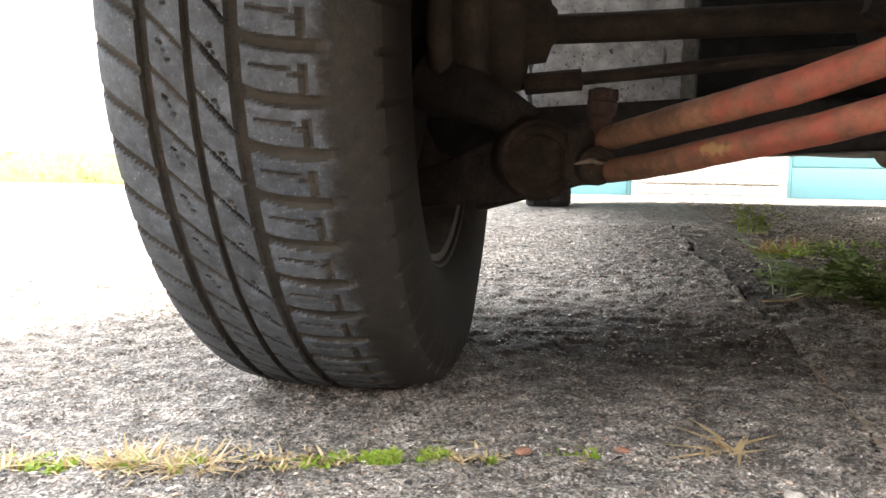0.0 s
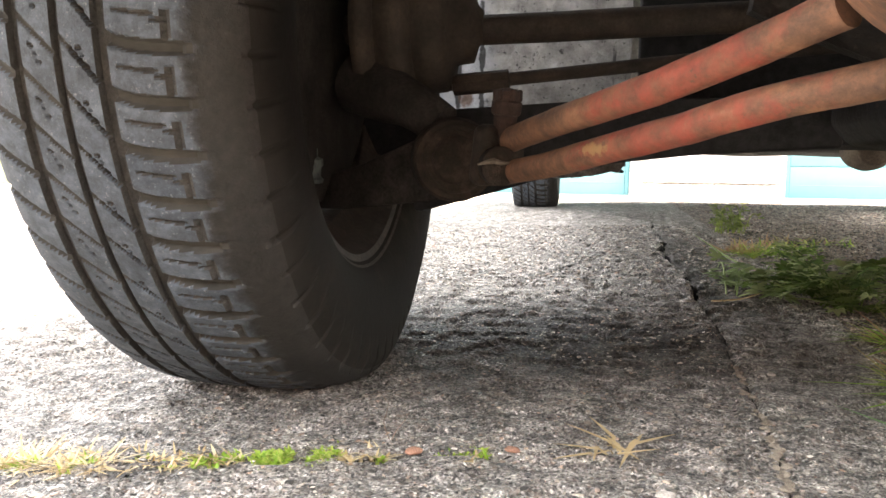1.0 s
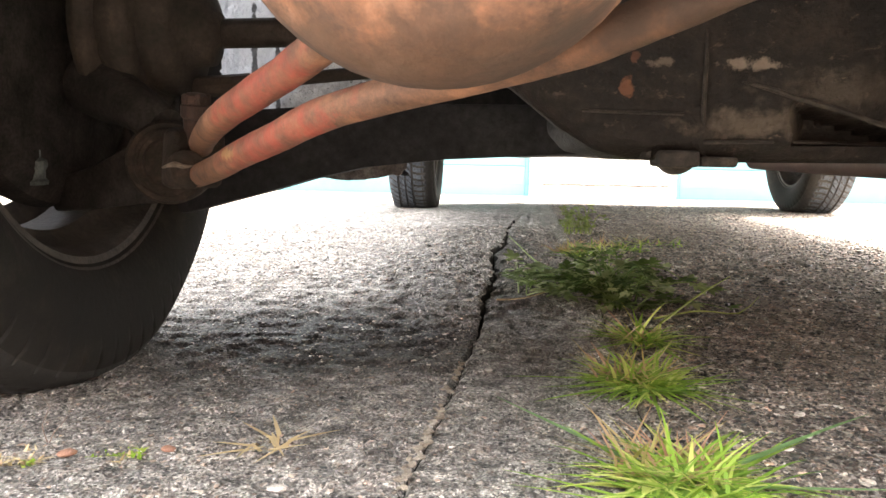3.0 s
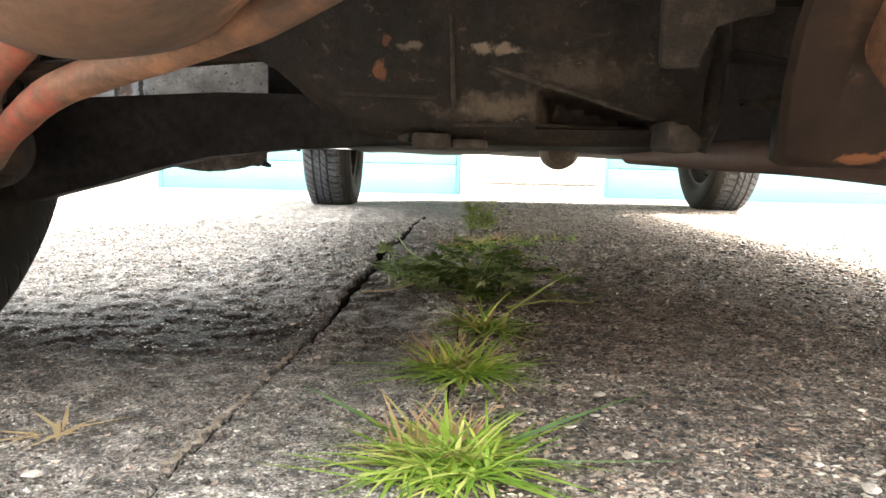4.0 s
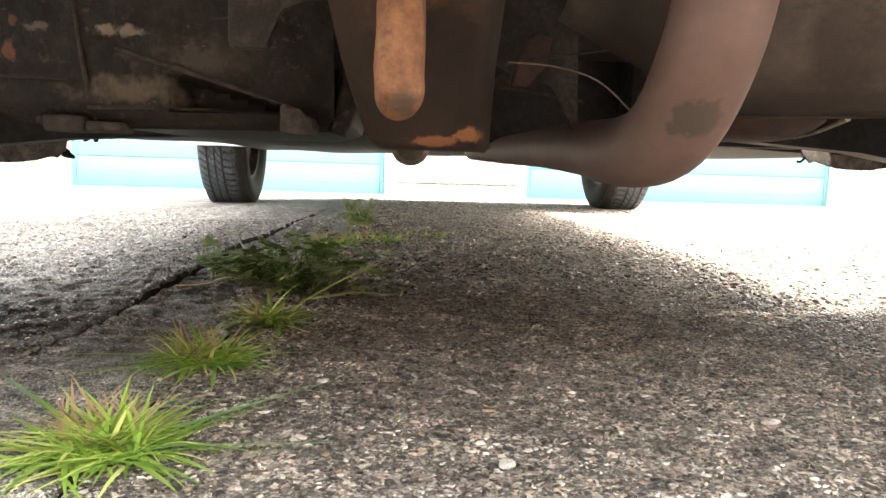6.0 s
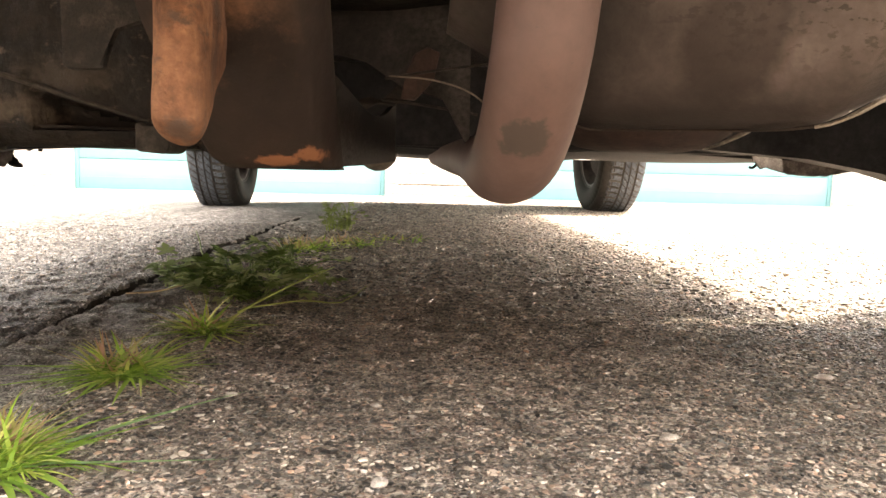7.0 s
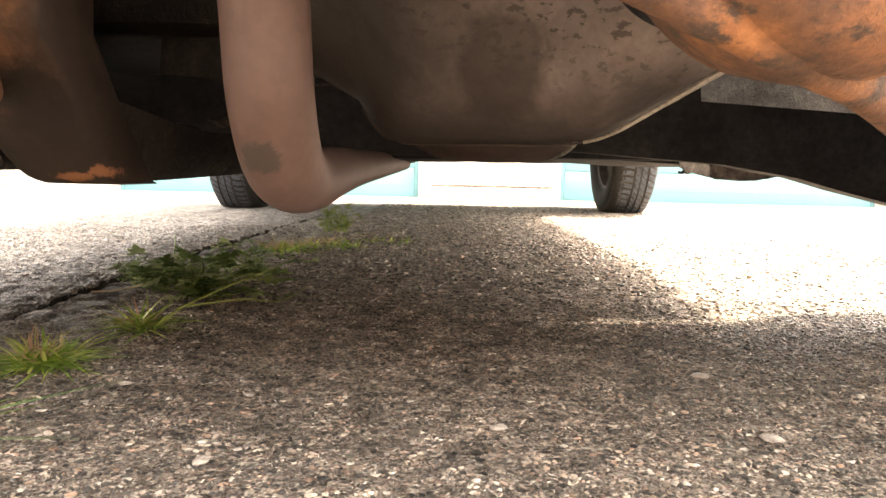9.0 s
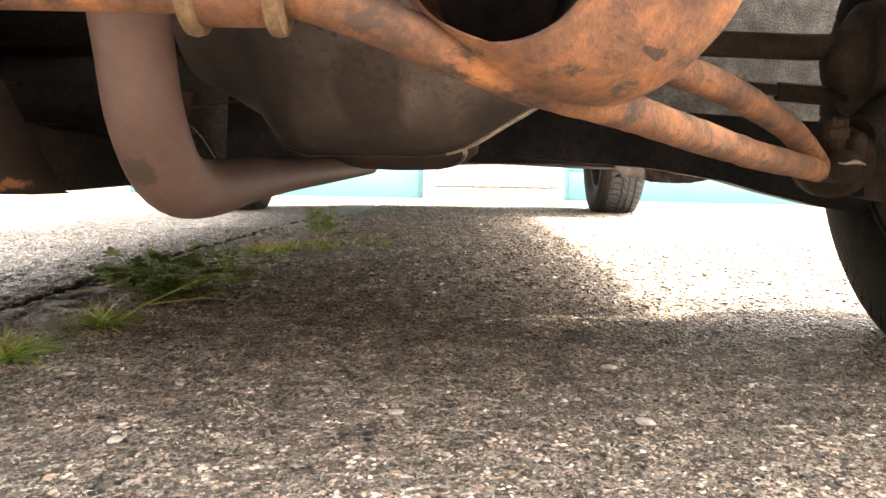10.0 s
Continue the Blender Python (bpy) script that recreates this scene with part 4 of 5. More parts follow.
def wheel(x, y, z, flip, toe=0.0):
    w = new("wheel")
    w.parent = car
    w.matrix_basis = pose(x, y, z, 0, 0, toe + (180 if flip else 0))
    for nm, me in (("rim_lip", LIP), ("tyre", TYRE if y < 1 else TYRE_FAR), ("rim", RIM_MESH)):
        o = new(nm, me)
        o.parent = w
    if y > 1:
        part("brake_drum", turned([(0.02, -0.022), (0.118, -0.02), (0.122, -0.012), (0.122, 0.028), (0.116, 0.034), (0.02, 0.036)], (0, 0, 0), (1, 0, 0), 40), BLACK_GREASE, w, "grimy black brake drum")
    return w


wheel(-0.019, 0.577, 0.231, False)
wheel(1.325, 0.625, 0.24, True)
wheel(0.056, 2.65, 0.2305, False)
wheel(1.365, 2.70, 0.24, True)


def front_corner(side, hub):
    """The hub end, shaft and rods of one front wheel. side: 1 for the wheel at low x, -1 for its mirror image."""
    hx, hy, hz = hub

    def X(x):
        return hx + side * (x - 0.110)

    def P(x, y, z):
        return (X(x), y - 0.53 + hy, z - 0.15 + hz)
    ax = (0, -1, 0)
    bush = part("bush", turned([(0.02, -0.03), (0.026, -0.03), (0.029, -0.02), (0.029, 0.016), (0.0268, 0.02), (0.0255, 0.0197), (0.0235, 0.0197), (0.0225, 0.0208), (0.0205, 0.0208), (0.0195, 0.0198), (0.017, 0.02), (0.015, 0.0225), (0.004, 0.0235)],
                               P(0.1085 if side > 0 else 0.124, 0.553, 0.1508), (side * 0.28, -1, 0)), BUSH, car, "grimy round suspension bush with a grooved face")
    bm = bmesh.new()
    box(bm, -0.0075, 0.0075, -0.022, 0.018, -0.021, 0.017, 0.006, 4)
    bmesh.ops.transform(bm, verts=bm.verts, matrix=pose(*P(0.1475, 0.5, 0.156), 0, 8, side * -35))
    part("clamp", bm, BUSH, car, "grimy forged clamp")
    part("clamp_eye", turned([(0.004, -0.004), (0.0105, -0.003), (0.012, 0.0), (0.012, 0.008), (0.009, 0.011), (0.004, 0.0115)], P(0.147, 0.484, 0.1475), (side * 0.45, -1, 0), 20), BUSH, car, "worn end of a link")
    part("split_pin", tube(bmesh.new(), [P(0.137, 0.473, 0.1485), P(0.142, 0.4695, 0.1497), P(0.147, 0.469, 0.1506), P(0.151, 0.47, 0.1494), P(0.156, 0.473, 0.1496)], [0.0007, 0.0013, 0.0018, 0.0013, 0.0007], 0.002, 8), SHEET if side < 0 else JOINT, car, "pale bare split pin")
    nut = bmesh.new()
    up = 0.0 if side > 0 else -0.012
    lathe(nut, [(0.006, -0.012), (0.0072, 0), (0.0074, 0.004), (0.0092, 0.0055), (0.0095, 0.0125), (0.008, 0.0135), (0.0078, 0.019), (0.005, 0.0205), (0.001, 0.021)], P(0.151, 0.49, 0.174 + up), (side * 0.1, -0.1, 1), 12)
    for k in range(6):
        a = k * math.pi / 3
        box(nut, 0, 0.0035, -0.0016, 0.0016, 0, 0.007, 0.0006, 1)
        bmesh.ops.transform(nut, verts=nut.verts[-24:], matrix=Matrix.Translation(P(0.1525, 0.4885, 0.1865 + up)) @ Matrix.Rotation(a, 4, "Z") @ Matrix.Translation((0.0055, 0, 0)))
    part("ball_joint_nut", nut, TAB_RUST, car, "rusty castellated nut", 25)
    # arm from the bush into the wheel
    bm = bmesh.new()
    a = [P(0.10, 0.545, 0.172), P(0.10, 0.545, 0.122), P(0.02, 0.585, 0.112), P(-0.01, 0.6, 0.11), P(-0.01, 0.6, 0.135), P(0.03, 0.58, 0.145)]
    f = bm.faces.new([bm.verts.new(p) for p in a])
    e = bmesh.ops.extrude_face_region(bm, geom=[f])
    bmesh.ops.translate(bm, verts=[v for v in e["geom"] if isinstance(v, bmesh.types.BMVert)], vec=(0, 0.03, 0))
    bmesh.ops.bevel(bm, geom=list(bm.edges), offset=0.003, segments=2, profile=0.5, affect="EDGES")
    part("hub_arm", bm, BLACK_GREASE, car)
    # drive shaft with its boots
    shaft = part("drive_shaft", tube(bmesh.new(), [P(0.0, 0.63, 0.254), P(0.12, 0.63, 0.252), P(0.3, 0.632, 0.258), P(0.5, 0.635, 0.262)], 0.0115, 0.05), GRIME, car)
    part("drive_shaft_boot", turned([(0.02, -0.01), (0.066, 0.0), (0.07, 0.008), (0.066, 0.014), (0.058, 0.016), (0.062, 0.022), (0.064, 0.034), (0.057, 0.04), (0.05, 0.042), (0.052, 0.048), (0.05, 0.062), (0.042, 0.066), (0.03, 0.068), (0.028, 0.082), (0.016, 0.086), (0.012, 0.09)],
                                    P(0.03 if side > 0 else 0.012, 0.625, 0.254 if side > 0 else 0.24), (side, 0, 0), 44), BOOT, shaft, "grimy ribbed rubber boot", 75)
    part("track_rod", tube(bmesh.new(), [P(0.03, 0.63, 0.206), P(0.12, 0.63, 0.212), P(0.3, 0.635, 0.23), P(0.42, 0.64, 0.24)], 0.0052, 0.05, 12), GRIME, car)
    part("lock_nut", turned([(0.0052, 0), (0.0085, 0.001), (0.0085, 0.045), (0.0052, 0.046)], P(0.095, 0.63, 0.2095), (side, 0.02, 0.085), 8), GRIME, car, "", 20)
    part("brake_backplate", turned([(0.03, 0.03), (0.1, 0.028), (0.118, 0.02), (0.122, 0.008), (0.12, 0.0), (0.1, -0.004), (0.03, -0.006)], P(-0.022, 0.6, 0.235), (side, 0, 0), 48), BLACK_GREASE, car)
    bm = bmesh.new()
    tube(bm, [P(0.03, 0.6, 0.21), P(0.05, 0.585, 0.2), P(0.075, 0.57, 0.19), P(0.1, 0.56, 0.175)], [0.026, 0.022, 0.017, 0.015], 0.006, 20)
    part("steering_knuckle", bm, BLACK_GREASE, car, "", 80)
    part("grease_nipple", turned([(0.004, 0), (0.006, 0.004), (0.0075, 0.01), (0.0045, 0.016), (0.006, 0.02), (0.0065, 0.026), (0.002, 0.028)], P(0.07, 0.6, 0.124), (0, -0.2, 1), 12), GRIME, car)
    if side > 0:
        # added solid, painted pale in place of daylight through a gap in the wheel
        part("daylight_gap", turned([(0.001, 0), (0.007, 0.0006), (0.0075, 0.003), (0.0055, 0.005), (0.006, 0.011), (0.0078, 0.014), (0.0074, 0.018), (0.004, 0.02), (0.004, 0.026), (0.001, 0.0265)], (0.0025, 0.562, 0.132), (0, -0.1, 1), 20), GAP_PALE, car, "pale solid standing in for daylight seen through the wheel")


front_corner(1, (0.110, 0.53, 0.150))
front_corner(-1, (1.145, 0.53, 0.176))

# the two pairs of tubular links, and the cross bar between them
R1, R2 = 0.0072, 0.0076
part("tie_bar", tube(bmesh.new(), [(0.152, 0.49, 0.1435), (0.18, 0.445, 0.149), (0.2117, 0.4, 0.158), (0.242, 0.362, 0.1662), (0.26, 0.343, 0.1722), (0.276, 0.33, 0.1765), (0.305, 0.31, 0.1823), (0.335, 0.29, 0.1875), (0.37, 0.267, 0.195), (0.41, 0.24, 0.2095), (0.445, 0.217, 0.221), (0.475, 0.2, 0.226)], R1, 0.006, 24, 0.05), RED_RUST, car, "tubular link with chipped red paint over rust")
part("upper_tie_bar", tube(bmesh.new(), [(0.15, 0.5, 0.162), (0.165, 0.468, 0.1665), (0.187, 0.425, 0.1725), (0.209, 0.388, 0.178), (0.232, 0.358, 0.1845), (0.255, 0.335, 0.193), (0.285, 0.3, 0.205)], R2, 0.006, 24, 0.05), RED_RUST, car, "tubular link with chipped red paint over rust")
part("tie_bar", tube(bmesh.new(), [(1.076, 0.455, 0.17), (1.06, 0.43, 0.172), (1.0, 0.355, 0.178), (0.941, 0.283, 0.187), (0.9, 0.235, 0.194), (0.865, 0.205, 0.2), (0.83, 0.188, 0.21), (0.8, 0.182, 0.221), (0.775, 0.182, 0.228)], 0.0078, 0.006, 24, 0.07), RUST, car, "rusty bare tubular link")
part("upper_tie_bar", tube(bmesh.new(), [(1.092, 0.487, 0.17), (1.084, 0.475, 0.1765), (1.062, 0.447, 0.188), (1.042, 0.424, 0.197), (1.02, 0.4, 0.204), (0.974, 0.34, 0.213), (0.934, 0.3, 0.219), (0.915, 0.28, 0.222)], 0.0084, 0.006, 24, 0.07), RUST, car, "rusty bare tubular link")
cross = part("cross_bar", tube(bmesh.new(), [(0.475, 0.2, 0.226), (0.51, 0.188, 0.23), (0.56, 0.182, 0.23), (0.7, 0.18, 0.229), (0.775, 0.182, 0.228)], 0.0085, 0.02, 24, 0.05), RUST, car, "rusty cross bar")
part("sleeve", turned([(0.0085, 0), (0.0125, 0.001), (0.0125, 0.027), (0.0085, 0.028)], (0.7465, 0.181, 0.2285), (1, 0, 0), 28), RUST, cross, "rusty rubber-lined sleeve")
for x in (0.7425, 0.7705):
    part("collar", turned([(0.0085, 0), (0.0152, 0.0006), (0.0158, 0.003), (0.0152, 0.0054), (0.0085, 0.006)], (x, 0.181, 0.2285), (1, 0, 0), 28), BRASS, cross, "tarnished brass-coloured clamp collar")


def dish(cx, cy, cz, side, material, label):
    """A round pressed mounting cup with an opening in its face."""
    bm = bmesh.new()
    n = 48
    rings = []
    hx, hz = cx - side * 0.0, cz + 0.012
    spec = [(0.034, 0.002, 1), (0.036, -0.002, 0.9), (0.045, 0.002, 0.6), (0.056, 0.01, 0.25), (0.064, 0.024, 0.0), (0.066, 0.04, 0.0), (0.061, 0.07, 0.0), (0.05, 0.1, 0.0), (0.03, 0.12, 0.0)]
    inner = [(0.012, 0.09, 1), (0.03, 0.085, 1), (0.033, 0.02, 1)]
    for r, h, w in inner + spec:
        ox, oz = -side * 0.03 * w, -0.012 * w
        rings.append([bm.verts.new((cx + ox + r * math.cos(2 * math.pi * k / n), cy + h, cz + oz + r * math.sin(2 * math.pi * k / n))) for k in range(n)])
    for a, b in zip(rings, rings[1:]):
        for k in range(n):
            f = bm.faces.new((a[k], a[(k + 1) % n], b[(k + 1) % n], b[k]))
            # black inside the opening: the cavity's shade put into the colour
            f.material_index = 1 if a in rings[:3] else 0
    bm.faces.new(rings[0]).material_index = 1
    bm.faces.new(rings[-1])
    for v in bm.verts:
        v.co += Vector((0, 0.002 * noise.noise(v.co * 30), 0))
    return part("mounting_cup", bm, [material, UNDERSEAL], car, label)


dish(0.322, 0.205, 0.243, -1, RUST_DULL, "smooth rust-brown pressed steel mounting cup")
dish(0.875, 0.178, 0.258, 1, RUST, "orange rusted steel mounting cup with an open centre")

# gearbox end and sump
def sump_low(x):
    return float(np.interp(x, [0.28, 0.3, 0.345, 0.368, 0.385, 0.4, 0.43, 0.545], [0.228, 0.215, 0.192, 0.173, 0.1625, 0.159, 0.1575, 0.159]))


def sump_point(u, v):
    x = 0.28 + 0.264 * u
    lo = sump_low(x)
    w = (x - 0.372) / 0.172
    z = lo + (0.33 - lo) * v
    below = min(1.0, max(0.0, (0.1915 - 0.296 * (x - 0.446) - z) / 0.002)) * min(1.0, max(0.0, (x - 0.468) / 0.012)) * min(1.0, max(0.0, (z - 0.166) / 0.002))
    return Vector((x, 0.358 + 0.02 * (1 - v) + 0.004 * math.sin(w * 5 + 1) - 0.035 * v * max(0.0, w) + 1.6 * max(0.0, 0.4 - x) ** 1.6 + 0.006 * max(0.0, 1 - v / 0.06) ** 2
                   + 0.0022 * noise.noise((x * 70, v * 10, 1)) + 0.0008 * noise.noise((x * 260, v * 40, 4)) + 0.02 * below, z))


def on_sump(x, z):
    """The casing's face at a given x and height."""
    lo = sump_low(x)
    return sump_point((x - 0.28) / 0.264, max(0.0, (z - lo) / (0.33 - lo))) - Vector((0, 0.0004, 0))


sump = part("sump", plate(130, 70, lambda u, v: tuple(sump_point(u, v)), 0.012), OILY, car, "black oily cast gearbox casing with rust spots")
part("sump_base", slab_xz(bmesh.new(), [(0.375, 0.178), (0.388, 0.164), (0.43, 0.1585), (0.53, 0.159), (0.55, 0.164), (0.55, 0.19), (0.375, 0.2)], 0.39, 0.62, 0.004), OILY, sump)
bm = bmesh.new()
tube(bm, [on_sump(x, z) for x, z in ((0.446, 0.193), (0.46, 0.189), (0.474, 0.1848), (0.49, 0.18), (0.505, 0.1755), (0.522, 0.1708))], [0.0005, 0.0013, 0.0013, 0.0012, 0.0011, 0.0008], 0.006, 8)
part("rib", bm, BOSS, sump, "worn bright casting edge")
bm = bmesh.new()
tube(bm, [on_sump(x, z) for x, z in ((0.378, 0.1805), (0.39, 0.1798), (0.41, 0.1794), (0.423, 0.179))], 0.0008, 0.008, 8)
tube(bm, [on_sump(x, z) for x, z in ((0.429, 0.215), (0.43, 0.2), (0.431, 0.18), (0.434, 0.16))], [0.0006, 0.001, 0.0012, 0.001], 0.008, 8)
tube(bm, [on_sump(x, z) for x, z in ((0.432, 0.1665), (0.46, 0.1672), (0.5, 0.167), (0.535, 0.1658))], 0.0009, 0.008, 8)
part("casing_seam", bm, BOSS, sump, "raised worn casting seam")
part("drain_boss", boxed(0.4125, 0.4305, 0.373, 0.4, 0.1552, 0.1628, 0.002, seg=3), BOSS, sump, "worn metal boss")
part("drain_boss", boxed(0.4308, 0.4475, 0.374, 0.395, 0.1555, 0.1603, 0.0018), BOSS, sump, "worn metal boss")
part("drain_bolt", turned([(0.001, 0), (0.0042, 0.0005), (0.0042, 0.005), (0.0026, 0.0055), (0.0026, 0.009)], (0.4055, 0.386, 0.1625), (1, 0, -0.15), 6), BOSS, sump, "worn bolt head", 20)
part("mounting_lug", slab_xz(bmesh.new(), [(0.5225, 0.1695), (0.526, 0.1695), (0.53, 0.166), (0.536, 0.1645), (0.5375, 0.159), (0.535, 0.156), (0.5225, 0.157)], 0.348, 0.378, 0.0018), BOSS, sump, "worn metal lug")
part("oil_pipe", tube(bmesh.new(), [(0.551, 0.38, 0.25), (0.552, 0.38, 0.2), (0.55, 0.38, 0.175), (0.545, 0.38, 0.158)], [0.006, 0.006, 0.006, 0.005], 0.01, 14), OILY, sump)
part("bracket_plate", slab_xz(bmesh.new(), [(0.508, 0.1885), (0.51, 0.187), (0.5235, 0.1875), (0.5245, 0.198), (0.527, 0.2035), (0.533, 0.206), (0.55, 0.208), (0.55, 0.27), (0.507, 0.27)], 0.312, 0.317, 0.0015), BOSS, sump, "dark brown steel plate with bare edges")

# engine mounting bracket with a pressed rib
def lean(z):
    """How far forward the sloping bracket plate stands at a height."""
    return 0.319 - 0.92 * (min(z, 0.214) - 0.153)


def bracket_point(u, v):
    """u across the bent plate, v from its foot up; the plate leans forward and its side at high x bends back."""
    z = 0.1512 + 0.18 * v ** 1.2 + 0.003 * max(0.0, 1 - u / 0.12) ** 2
    xa = float(np.interp(z, [0.15, 0.165, 0.182, 0.2, 0.33], [0.563, 0.5575, 0.552, 0.548, 0.535]))
    xb = 0.6105 + 0.0015 * max(0.0, 0.185 - z) / 0.035
    y = lean(z) + 0.006 * max(0.0, 1 - u / 0.3) ** 1.5 + 0.02 * max(0.0, (u - 0.82) / 0.18) ** 2 + 0.006 * max(0.0, 1 - v / 0.03) ** 2
    x = xa + (xb - xa) * u
    return (x, y + 0.0006 * noise.noise((x * 90, z * 90, 1)), z)


def pressed_rib():
    """The tongue pressed out of the plate: upright, round-nosed, its underside running back up to the plate."""
    bm = bmesh.new()
    n, rings = 40, []
    for j in range(70):
        z = 0.1587 + 0.17 * (j / 69) ** 1.7
        low = max(0.0, 1 - (z - 0.1587) / 0.0085)
        wide = 0.0088 * math.sqrt(max(0.003, 1 - low ** 2.2)) * (1 + 0.9 * max(0.0, z - 0.2) / 0.1)
        front = 0.229 + 0.013 * low ** 2
        back = float(np.interp(z, [0.157, 0.165, 0.175, 0.187, 0.197], [0.243, 0.256, 0.27, 0.286, 0.29])) if z < 0.197 else lean(z) + 0.012
        cy, dy = (front + back) / 2, (back - front) / 2
        ring = []
        for k in range(n):
            a = 2 * math.pi * k / n
            c, q = math.cos(a), math.sin(a)
            y = cy + dy * math.copysign(abs(q) ** 0.6, q)
            x = 0.5725 + 0.05 * max(0.0, z - 0.2) + wide * (1 - 0.5 * (y - front) / (back - front)) * math.copysign(abs(c) ** 0.75, c)
            dent = 0.0022 * math.exp(-((z - 0.183) / 0.008) ** 2 - ((y - 0.26) / 0.009) ** 2)
            ring.append(bm.verts.new((x - math.copysign(dent, c) + 0.0005 * noise.noise((z * 120, a, 2)), y + 0.0006 * noise.noise((x * 110, z * 110, 5)), z)))
        rings.append(ring)
    for a, b in zip(rings, rings[1:]):
        for k in range(n):
            bm.faces.new((a[k], a[(k + 1) % n], b[(k + 1) % n], b[k]))
    bm.faces.new(rings[0])
    bm.faces.new(rings[-1])
    return bm


br = part("engine_bracket", plate(50, 60, bracket_point, 0.008), BRACKET, car, "thick brown steel bracket with a rusty raised ridge", 60)
part("pressed_rib", pressed_rib(), RUST_TAN, br, "raised tongue covered in orange-tan rust", 70)
part("bracket_wing", thick(grid_sheet(40, 20, lambda u, v: (0.609 + 0.0245 * u ** 0.75, 0.343 + 0.16 * u - 0.03 * v * max(0.0, 1 - u * 2), 0.1525 + 0.003 * u + (0.037 - 0.012 * math.sin(math.pi * u)) * v)), 0.003), OILY, br, "black painted side web")
part("heat_shield", thick(grid_sheet(40, 10, lambda u, v: (0.572 + 0.103 * u, 0.47 - 0.03 * u + 0.02 * v, float(np.interp(0.572 + 0.103 * u, [0.572, 0.6, 0.617, 0.637, 0.66, 0.675], [0.217, 0.2145, 0.2105, 0.197, 0.19, 0.162])) * (1 - v) + 0.3 * v)), 0.002), BLACK_GREASE, car, "black sheet shield with a curved lower edge")
part("shield_edge", tube(bmesh.new(), [(0.63, 0.412, 0.199), (0.652, 0.405, 0.197), (0.672, 0.39, 0.189), (0.688, 0.378, 0.172)], 0.00045, 0.006, 8), JOINT, car, "bare bright sheet edge")
part("thin_pipe", tube(bmesh.new(), [(0.628, 0.415, 0.198), (0.66, 0.425, 0.205), (0.71, 0.43, 0.213)], 0.0008, 0.008, 8), BOSS, car, "thin dull metal pipe")
part("thin_pipe", tube(bmesh.new(), [(0.626, 0.44, 0.189), (0.65, 0.445, 0.187), (0.68, 0.45, 0.183)], 0.0008, 0.008, 8), BOSS, car, "thin dull metal pipe")
part("bent_lug", slab_xz(bmesh.new(), [(0.636, 0.189), (0.639, 0.203), (0.643, 0.213), (0.65, 0.217), (0.657, 0.2143), (0.654, 0.2), (0.649, 0.194), (0.644, 0.1885)], 0.43, 0.433, 0.001), TAB_RUST, car, "dull red rusty bent lug")

# exhaust
ex = part("exhaust_pipe", tube(bmesh.new(), [(0.686, 0.235, 0.36), (0.686, 0.255, 0.28), (0.686, 0.272, 0.222), (0.685, 0.287, 0.188), (0.684, 0.318, 0.162), (0.684, 0.37, 0.1545), (0.685, 0.46, 0.157), (0.686, 0.58, 0.159), (0.687, 0.8, 0.16), (0.69, 1.12, 0.162)], [0.0178, 0.0178, 0.0176, 0.018, 0.0182, 0.0172, 0.0158, 0.0145, 0.0135, 0.012], 0.008, 36), EXHAUST, car, "heat-browned steel exhaust pipe bending under the car")
part("pipe_clamp", turned([(0.006, 0), (0.013, 0.004), (0.016, 0.012), (0.015, 0.024), (0.008, 0.03)], (0.706, 1.05, 0.1765), (-0.1, 1, 0.05), 24), JOINT, ex, "dull tan pipe clamp")
part("silencer", turned([(0.008, 0), (0.022, 0.004), (0.029, 0.016), (0.031, 0.04), (0.028, 0.07), (0.01, 0.085)], (0.602, 1.18, 0.169), (0.02, 1, 0.005), 28), JOINT, ex, "dull tan rounded exhaust box")

# engine pan
bm = grid_sheet(16, 8, lambda u, v: (0.6 + 0.04 * u, 0.475 - 0.012 * u + 0.003 * math.sin(u * 9 + v * 3), 0.185 + 0.006 * u * u + (0.004 + 0.007 * u ** 3) * v + 0.0012 * math.sin(u * 14 + 2 * v)))
part("bent_tab", thick(bm, 0.0012), BOSS, car, "crumpled bare metal tab")


def pan_low(x):
    return float(np.interp(x, [0.66, 0.705, 0.718, 0.735, 0.80, 0.818, 0.83, 0.84, 0.8535, 0.905, 0.96], [0.225, 0.2, 0.181, 0.1755, 0.1758, 0.1762, 0.1782, 0.1822, 0.1905, 0.2225, 0.255]))


def pan_y(x):
    return float(np.interp(x, [0.66, 0.72, 0.80, 0.828, 0.872, 0.905, 0.96], [0.43, 0.42, 0.385, 0.357, 0.35, 0.343, 0.335]))


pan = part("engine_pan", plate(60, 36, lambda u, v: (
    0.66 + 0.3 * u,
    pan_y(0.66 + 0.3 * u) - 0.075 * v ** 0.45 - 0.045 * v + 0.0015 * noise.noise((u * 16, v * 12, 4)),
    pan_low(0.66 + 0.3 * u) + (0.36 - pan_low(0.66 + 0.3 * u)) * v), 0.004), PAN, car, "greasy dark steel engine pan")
part("pan_flange", tube(bmesh.new(), [(x, pan_y(x) - 0.004, pan_low(x) - 0.001) for x in np.linspace(0.826, 0.95, 22)], [0.0009] * 3 + [0.0013] * 4 + [0.0016] * 15, 0.006, 8), SHEET, pan, "bare bright flange edge")
part("pan_flange", tube(bmesh.new(), [(x, pan_y(x) - 0.003, pan_low(x) - 0.0008) for x in np.linspace(0.708, 0.826, 20)], 0.0007, 0.006, 8), GRIME, pan, "thin dull flange edge")
